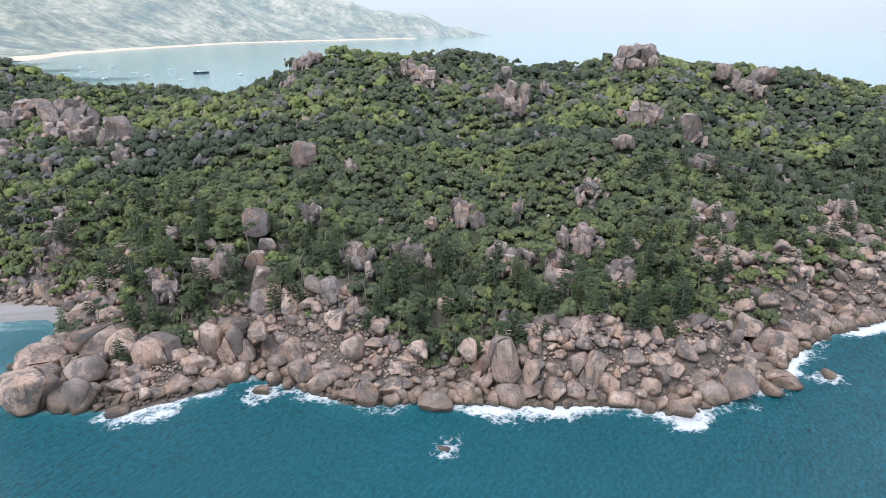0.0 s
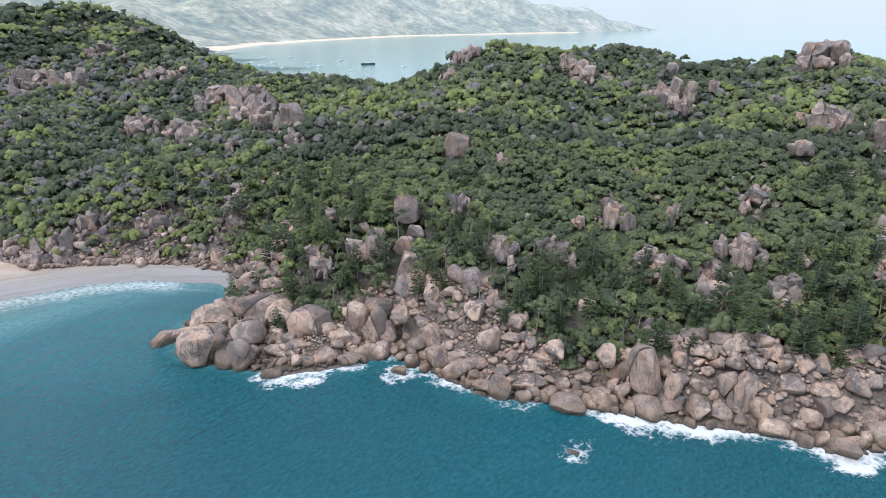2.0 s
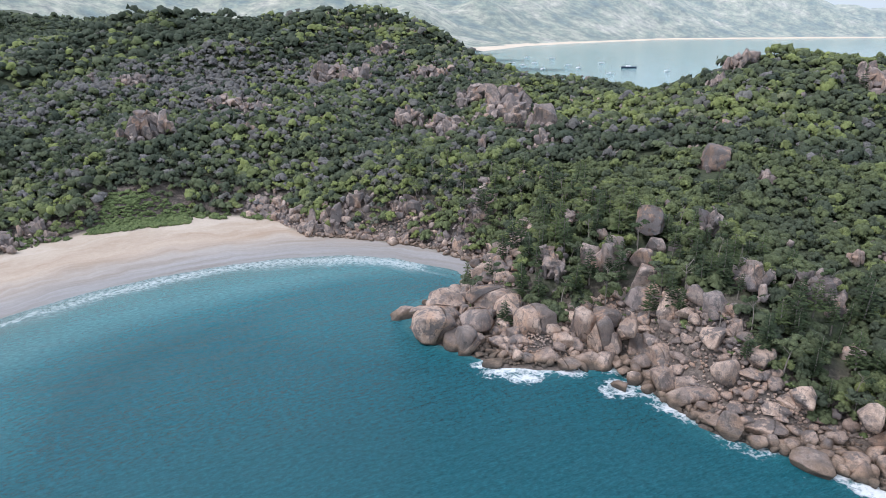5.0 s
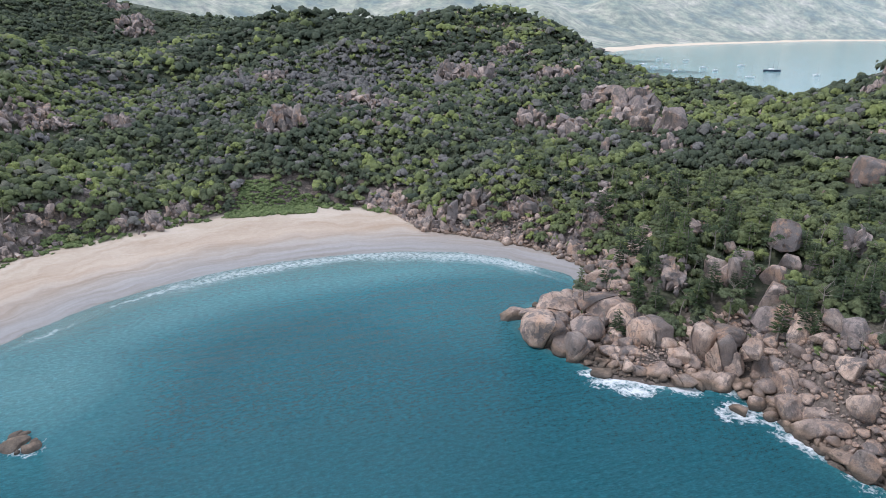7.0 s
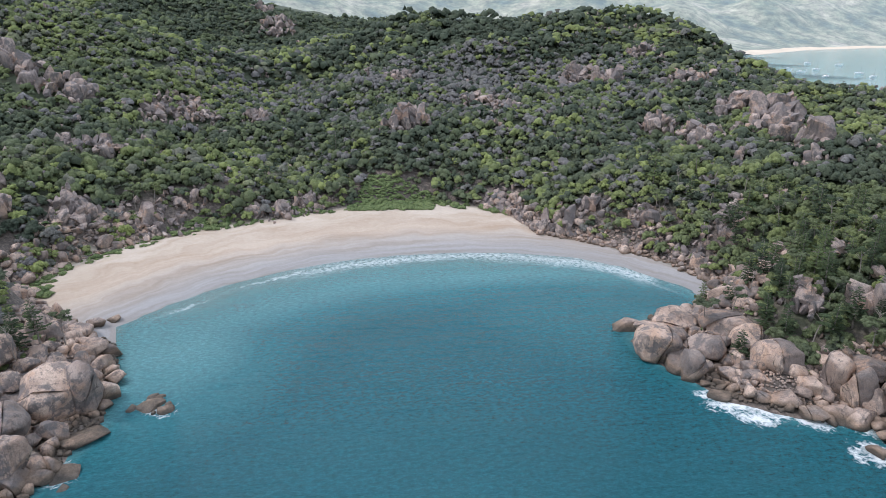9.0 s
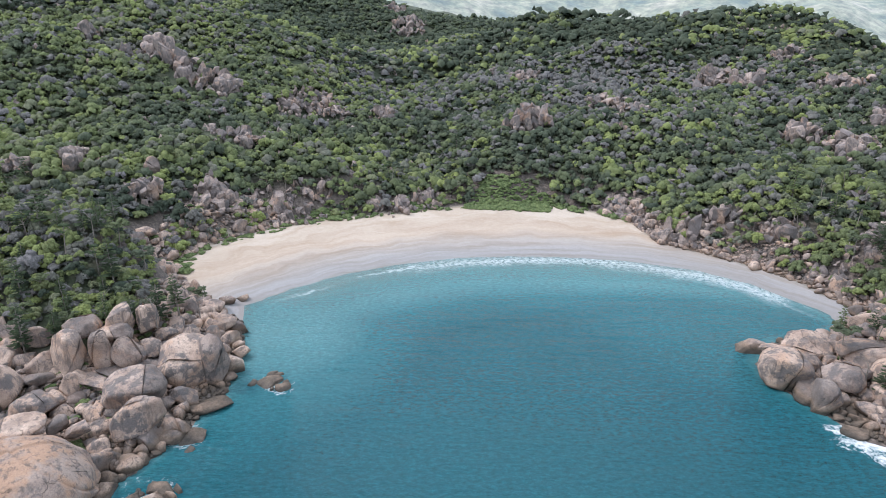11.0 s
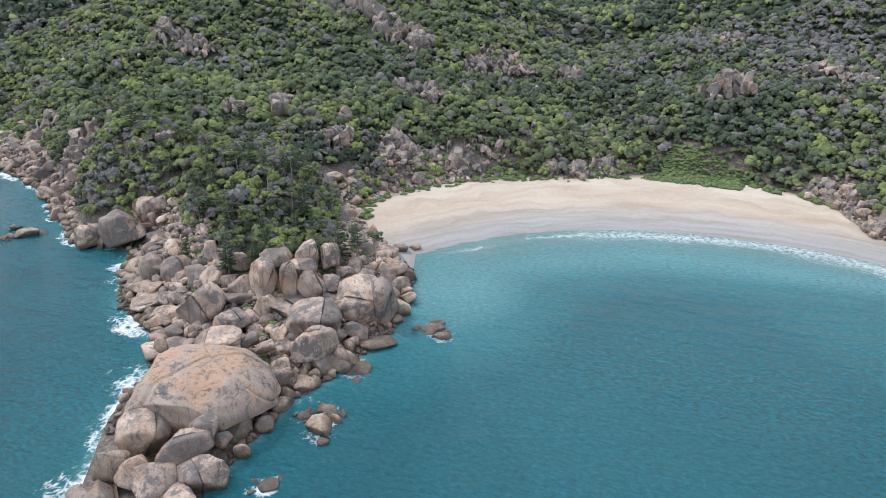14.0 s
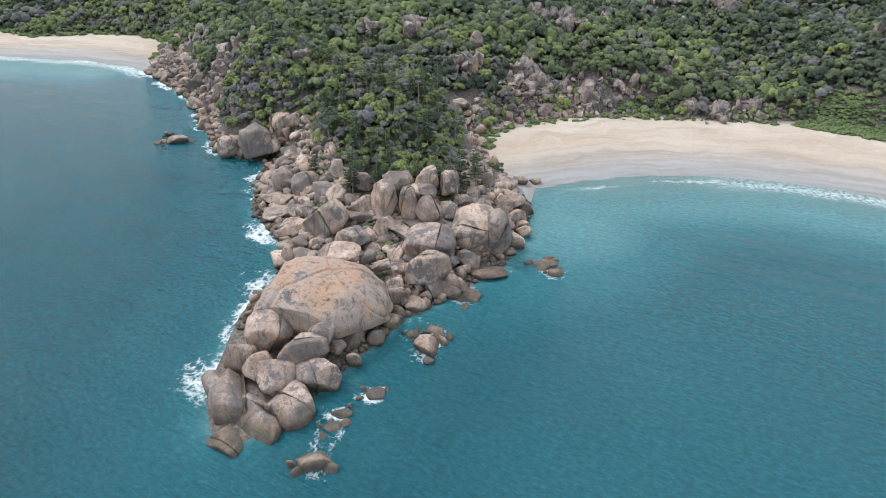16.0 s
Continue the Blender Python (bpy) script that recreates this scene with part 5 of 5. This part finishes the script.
    join_crowns("forest", near_t, lists["near"], LEAF, "dense low evergreen forest of rounded green crowns with grey shrubs", "forest")
    join_crowns("forest", mid_t, lists["mid"], LEAF, "dense green and grey scrub forest on the hillsides", "forest")
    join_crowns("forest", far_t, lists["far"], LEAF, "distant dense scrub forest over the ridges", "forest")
    print("crowns", {k: len(v) for k, v in lists.items()})


scatter_forest()

# ------------------------------------------------------------------ single trees
def tube(bm, a, b, ra, rb, n=6):
    a, b = Vector(a), Vector(b)
    t = (b - a).normalized()
    u = t.orthogonal().normalized()
    w = t.cross(u)
    rings = [[bm.verts.new(c + (u * math.cos(2 * math.pi * k / n) + w * math.sin(2 * math.pi * k / n)) * r) for k in range(n)] for c, r in ((a, ra), (b, rb))]
    for k in range(n):
        bm.faces.new((rings[0][k], rings[0][(k + 1) % n], rings[1][(k + 1) % n], rings[1][k]))
    bm.faces.new(rings[1])


def part_mesh(name, me, parent, label=""):
    ob = new(name, me)
    ob.parent = parent
    return tagged(ob, label)


def pine_tree(seed, h):
    """A hoop pine: straight pale trunk, whorls of drooping tufted branches."""
    rng = random.Random(seed)
    tree = new("pine_tree")
    bm = bmesh.new()
    tube(bm, (0, 0, -0.6), (0.05, 0, h * 0.55), 0.17, 0.11)
    tube(bm, (0.05, 0, h * 0.55), (0, 0.05, h), 0.11, 0.03)
    part("trunk", bm, BARK, tree, "straight pale grey trunk")
    V, F = [], []
    z = h * rng.uniform(0.22, 0.4)
    while z < h * 1.0:
        u = (h - z) / h
        reach = (0.55 + 2.1 * u ** 0.75) * rng.uniform(0.75, 1.15) * h / 9
        a0 = rng.uniform(0, 6.28)
        for k in range(rng.randint(5, 7)):
            a = a0 + k * 1.05 + rng.uniform(-0.3, 0.3)
            r = reach * rng.uniform(0.65, 1.1)
            d = np.array([math.cos(a), math.sin(a), rng.uniform(-0.12, 0.22)])
            side = np.array([-math.sin(a), math.cos(a), 0])
            base = np.array([0, 0, z])
            for q in range(10):
                c = base + d * r * (0.18 + 0.088 * q) + side * r * rng.uniform(-0.12, 0.12)
                s = r * (0.105 + 0.09 * math.sin(3.14 * (q + 1) / 11)) * rng.uniform(0.7, 1.4)
                i = len(V)
                tip = np.array([rng.uniform(-0.2, 0.2), rng.uniform(-0.2, 0.2), rng.uniform(0.15, 0.5)]) * s
                V += [c + side * s, c - side * s, c + d * s * 1.5 + tip, c + tip * 1.4]
                F += [(i, i + 3, i + 2), (i + 3, i + 1, i + 2)]
        z += h * rng.uniform(0.055, 0.085)
    part_mesh("crown", tri_mesh("crown", np.array(V), np.array(F), PINE, True, np.full(len(F), rng.uniform(0.1, 0.7))), tree)
    return tree


def open_tree(seed, h, bare=0.0):
    """A slender shore tree: forked pale limbs and separate leafy clumps."""
    rng = random.Random(seed)
    tree = new("slender_tree")
    bm = bmesh.new()
    lean = Vector((rng.uniform(-0.8, 0.8), rng.uniform(-0.8, 0.8), 0))
    mid, top = Vector((0, 0, h * 0.45)) + lean * 0.3, Vector((0, 0, h * 0.9)) + lean
    tube(bm, (0, 0, -0.6), mid, 0.15, 0.10)
    tube(bm, mid, top, 0.10, 0.04)
    ends, limbs = [top], []
    for k in range(6):
        a, s = rng.uniform(0, 6.28), rng.uniform(0.35, 0.85)
        o = mid.lerp(top, s)
        e = o + Vector((math.cos(a) * rng.uniform(0.8, 1.9), math.sin(a) * rng.uniform(0.8, 1.9), rng.uniform(0.6, 1.7)))
        limb = bmesh.new()
        tube(limb, o, e, 0.06, 0.025, 5)
        limbs.append(limb)
        ends.append(e)
    trunk = part("trunk", bm, BARK, tree, "slender pale trunk")
    for limb in limbs:
        part("limb", limb, BARK, trunk)
    V, F, n = [], [], 0
    for k, e in enumerate(ends):
        if rng.random() < bare:
            continue
        v, f = CLUMPS[rng.randrange(len(CLUMPS))]
        r = rng.uniform(0.75, 1.35)
        V.append(v * np.array([r, r, r * 0.75]) + np.array(e) - np.array([0, 0, 0.3 * r]))
        F.append(f + n)
        n += len(v)
    if V:
        part_mesh("crown", tri_mesh("crown", np.concatenate(V), np.concatenate(F), PINE if seed % 2 else LEAF, True, np.full(sum(len(f) for f in F), rng.uniform(0.15, 0.6))), tree)
    return tree


def plant_trees():
    rng = np.random.RandomState(77)
    pines = [pine_tree(i, h) for i, h in enumerate((7.0, 8.0, 9.0, 10.0, 6.0, 8.5))]
    slim = [open_tree(20 + i, h, b) for i, (h, b) in enumerate(((6.5, 0), (7.5, 0.1), (6.0, 0), (8.0, 0.2), (7.0, 0), (7.0, 0.95)))]
    for t in pines:
        tagged(t, "slender dark green hoop pine among granite boulders", "tree", "hoop pines")
    for t in slim[:5]:
        tagged(t, "slender open-crowned tree with pale forked trunk", "tree", "shore trees")
    tagged(slim[5], "bare dead tree with pale forked branches", "tree", "shore trees")
    wanted = []
    # stands by plan: west, east, south, north, count, least and most distance from the rocks' edge, share of pines
    for x0, x1, y0, y1, n, lo, hi, share in ((-80, 60, 108, 165, 215, 9, 40, 0.6), (60, 170, 132, 260, 95, 13, 70, 0.85), (-100, -60, 120, 190, 30, 10, 40, 0.7), (-60, 110, 160, 300, 26, 40, 170, 0.9),
            (-185, -126, -62, -4, 58, 13, 30, 0.5), (-240, -160, -110, -40, 22, 18, 60, 0.6), (-145, -95, 140, 185, 22, 10, 45, 0.3), (-255, -190, -10, 130, 14, 8, 60, 0.2)):
        q = np.stack([rng.uniform(x0, x1, n * 30), rng.uniform(y0, y1, n * 30)], 1)
        z, e, d = land(q)
        done = 0
        for k in range(len(q)):
            if done >= n:
                break
            if lo < e[k] < hi and all((q[k, 0] - a) ** 2 + (q[k, 1] - b) ** 2 > 6 for a, b, *_ in wanted) and all(math.hypot(q[k, 0] - a, q[k, 1] - b) > r * 0.8 for a, b, r in ROCK_SPOTS):
                wanted.append((q[k, 0], q[k, 1], z[k], rng.uniform() < share))
                done += 1
    # two that stand out at the foot of the spit
    wanted += [(-79.5, 121.5, 2.5, True), (-72.5, 120.5, 4.0, True), (-70.0, 118.0, 4.5, False), (-134, -5, 6, True), (-136, -1, 4.5, False), (-127, -9, 8, False)]
    used = set()
    for x, y, z, is_pine in wanted:
        pool = pines if is_pine else slim
        i = rng.randint(len(pool)) if rng.uniform() > 0.02 or is_pine else 5
        m = pose(x, y, z, rng.uniform(-3, 3), rng.uniform(-3, 3), rng.uniform(0, 360)) @ Matrix.Diagonal((*[rng.uniform(0.75, 1.15)] * 3, 1))
        src = pool[i]
        if src.name not in used:
            used.add(src.name)
            src.matrix_basis = m
        else:
            t = copy_thing(src, pose(0, 0, 0))
            t.matrix_basis = m
    for t in pines + slim:
        if t.name not in used:
            t.matrix_basis = pose(-120 + 3 * len(used), 160, float(land([(-120 + 3 * len(used), 160)])[0][0]))


CLUMPS = [crown_template(900 + i, 8, 90, size=0.2) for i in range(5)]
plant_trees()


# ------------------------------------------------------------------ dune scrub and shrubs among rocks
def scrub():
    rng = np.random.RandomState(9)
    tmpl = [crown_template(700 + i, 5, 24, flat=0.6, size=0.28) for i in range(5)]
    spots = []
    q = np.stack([rng.uniform(-216, -182, 1500), rng.uniform(90, 126, 1500)], 1)
    for (x, y), s, h in zip(q, inside_distance(DUNE_PATCH, q), land(q)[0]):
        if s > 0:
            spots.append((x, y, h - 0.1, rng.uniform(0.6, 1.5), rng.uniform(0.7, 1.3), rng.uniform(0.05, 0.8)))
    for cx, cy, sx, n in ((-186, 0, 5, 40), (-192, 10, 5, 40), (-198, 22, 5, 40), (-205, 34, 4, 30), (-206, 46, 3, 20), (-178, -9, 4, 30)):
        q = np.stack([cx + rng.normal(0, sx * 0.7, n), cy + rng.normal(0, sx, n)], 1)
        z, e, d = land(q)
        for k in range(n):
            if e[k] > -3.5:
                spots.append((q[k, 0], q[k, 1], z[k] - 0.1, rng.uniform(0.5, 1.3), 0.9, rng.uniform(0.0, 0.9)))
    for (x, y) in along(SAND_BACK[6:17], 1.1):
        for k in range(3):
            if rng.uniform() < 0.55 + 0.4 * math.sin(x * 0.31 + y * 0.17):
                px, py = x - rng.uniform(-1.5, 5.0), y + rng.normal(0, 1.2)
                spots.append((px, py, float(land([(px, py)])[0][0]) - 0.1, rng.uniform(0.7, 1.7), rng.uniform(0.9, 1.6), rng.uniform(0.0, 0.9)))
    for (x, y) in along(SAND_BACK_SOUTH, 1.6):
        for k in range(3):
            px, py = x - rng.uniform(-1.0, 8.0), y + rng.normal(0, 1.2)
            spots.append((px, py, float(land([(px, py)])[0][0]) - 0.1, rng.uniform(0.9, 2.2), rng.uniform(0.9, 1.6), rng.uniform(0.0, 0.9)))
    join_crowns("dune_scrub", tmpl, spots, BUSH, "low bright green scrub and grass behind the beach", "scrub")
    spots = []
    k = 0
    for (x, y, z, r), e in zip(SHORE_STONES, inside_distance(UPLAND, np.array([s[:2] for s in SHORE_STONES]))):
        k += 1
        if e > 9 and k % 5 == 0:
            spots.append((x + r, y + r, z + 0.2, rng.uniform(0.4, 1.2), 1.0, rng.uniform(0, 0.9)))
    join_crowns("rock_shrubs", tmpl, spots, BUSH, "small green shrubs rooted between shore boulders", "shrubs")


scrub()


# ------------------------------------------------------------------ boats in the outer bay
def boat(kind, length):
    b = new("sailing_ship" if kind == "ship" else "yacht")
    w, h = length * (0.2 if kind == "ship" else 0.3), length * (0.1 if kind == "ship" else 0.13)
    bm = bmesh.new()
    rows = []
    for u in (-0.5, -0.35, 0.0, 0.3, 0.5):
        half = w / 2 * (1 - max(0, u) ** 1.6 * 2.6) if u > 0 else w / 2 * (0.8 if u < -0.4 else 1)
        half = max(half, 0.03)
        rows.append([bm.verts.new((u * length, half * s, z)) for s, z in ((1, h * (1 + 0.3 * max(0, u))), (0.6, -0.3), (-0.6, -0.3), (-1, h * (1 + 0.3 * max(0, u))))])
    for r, s in zip(rows, rows[1:]):
        for k in range(4):
            bm.faces.new((r[k], r[(k + 1) % 4], s[(k + 1) % 4], s[k]))
    bm.faces.new(rows[0])
    bm.faces.new(rows[-1])
    part("hull", bm, HULL_DARK if kind == "ship" else HULL_WHITE, b)
    bm = bmesh.new()
    bmesh.ops.create_cube(bm, size=1)
    for v in bm.verts:
        v.co = Vector((v.co.x * length * 0.34 * (0.85 if v.co.z > 0 else 1) - length * 0.06, v.co.y * w * 0.62 * (0.8 if v.co.z > 0 else 1), h + (v.co.z + 0.5) * length * 0.07))
    cabin = part("cabin", bm, HULL_WHITE, b)
    for s in (-1, 1):
        bm = bmesh.new()
        bmesh.ops.create_cube(bm, size=1)
        for v in bm.verts:
            v.co = Vector((v.co.x * length * 0.2 - length * 0.06, s * w * 0.285 + v.co.y * 0.06, h + length * 0.04 + v.co.z * length * 0.02))
        part("window", bm, HULL_DARK, cabin)
    for u in ((-0.25, 0.05, 0.3) if kind == "ship" else (0.08,)):
        bm = bmesh.new()
        tube(bm, (u * length, 0, h), (u * length, 0, h + length * (0.75 if kind == "ship" else 1.2)), 0.16, 0.07)
        mast = part("mast", bm, SPAR, b)
        bm = bmesh.new()
        tube(bm, (u * length, 0, h + length * 0.16), (u * length - length * 0.24, 0, h + length * 0.17), 0.09, 0.06)
        part("boom", bm, SPAR, mast)
    return b


ship = boat("ship", 20)
ship.matrix_basis = pose(-320, 880, 0, 0, 0, 20)
tagged(ship, "dark-hulled three-masted sailing ship moored in the bay", "ship")
yacht = boat("yacht", 10)
yacht.matrix_basis = pose(-495, 871, 0, 0, 0, 30)
tagged(yacht, "small white moored yacht with one mast", "boat", "moored boats")
for k, (x, y) in enumerate(((-457, 834), (-468, 890), (-405, 871), (-372, 834), (-385, 943), (-302, 769), (-259, 852), (-496, 1003), (-404, 792), (-542, 1003), (-610, 960), (-575, 905))):
    copy_thing(yacht, pose(x, y, 0, 0, 0, 25 + 37 * k % 60))
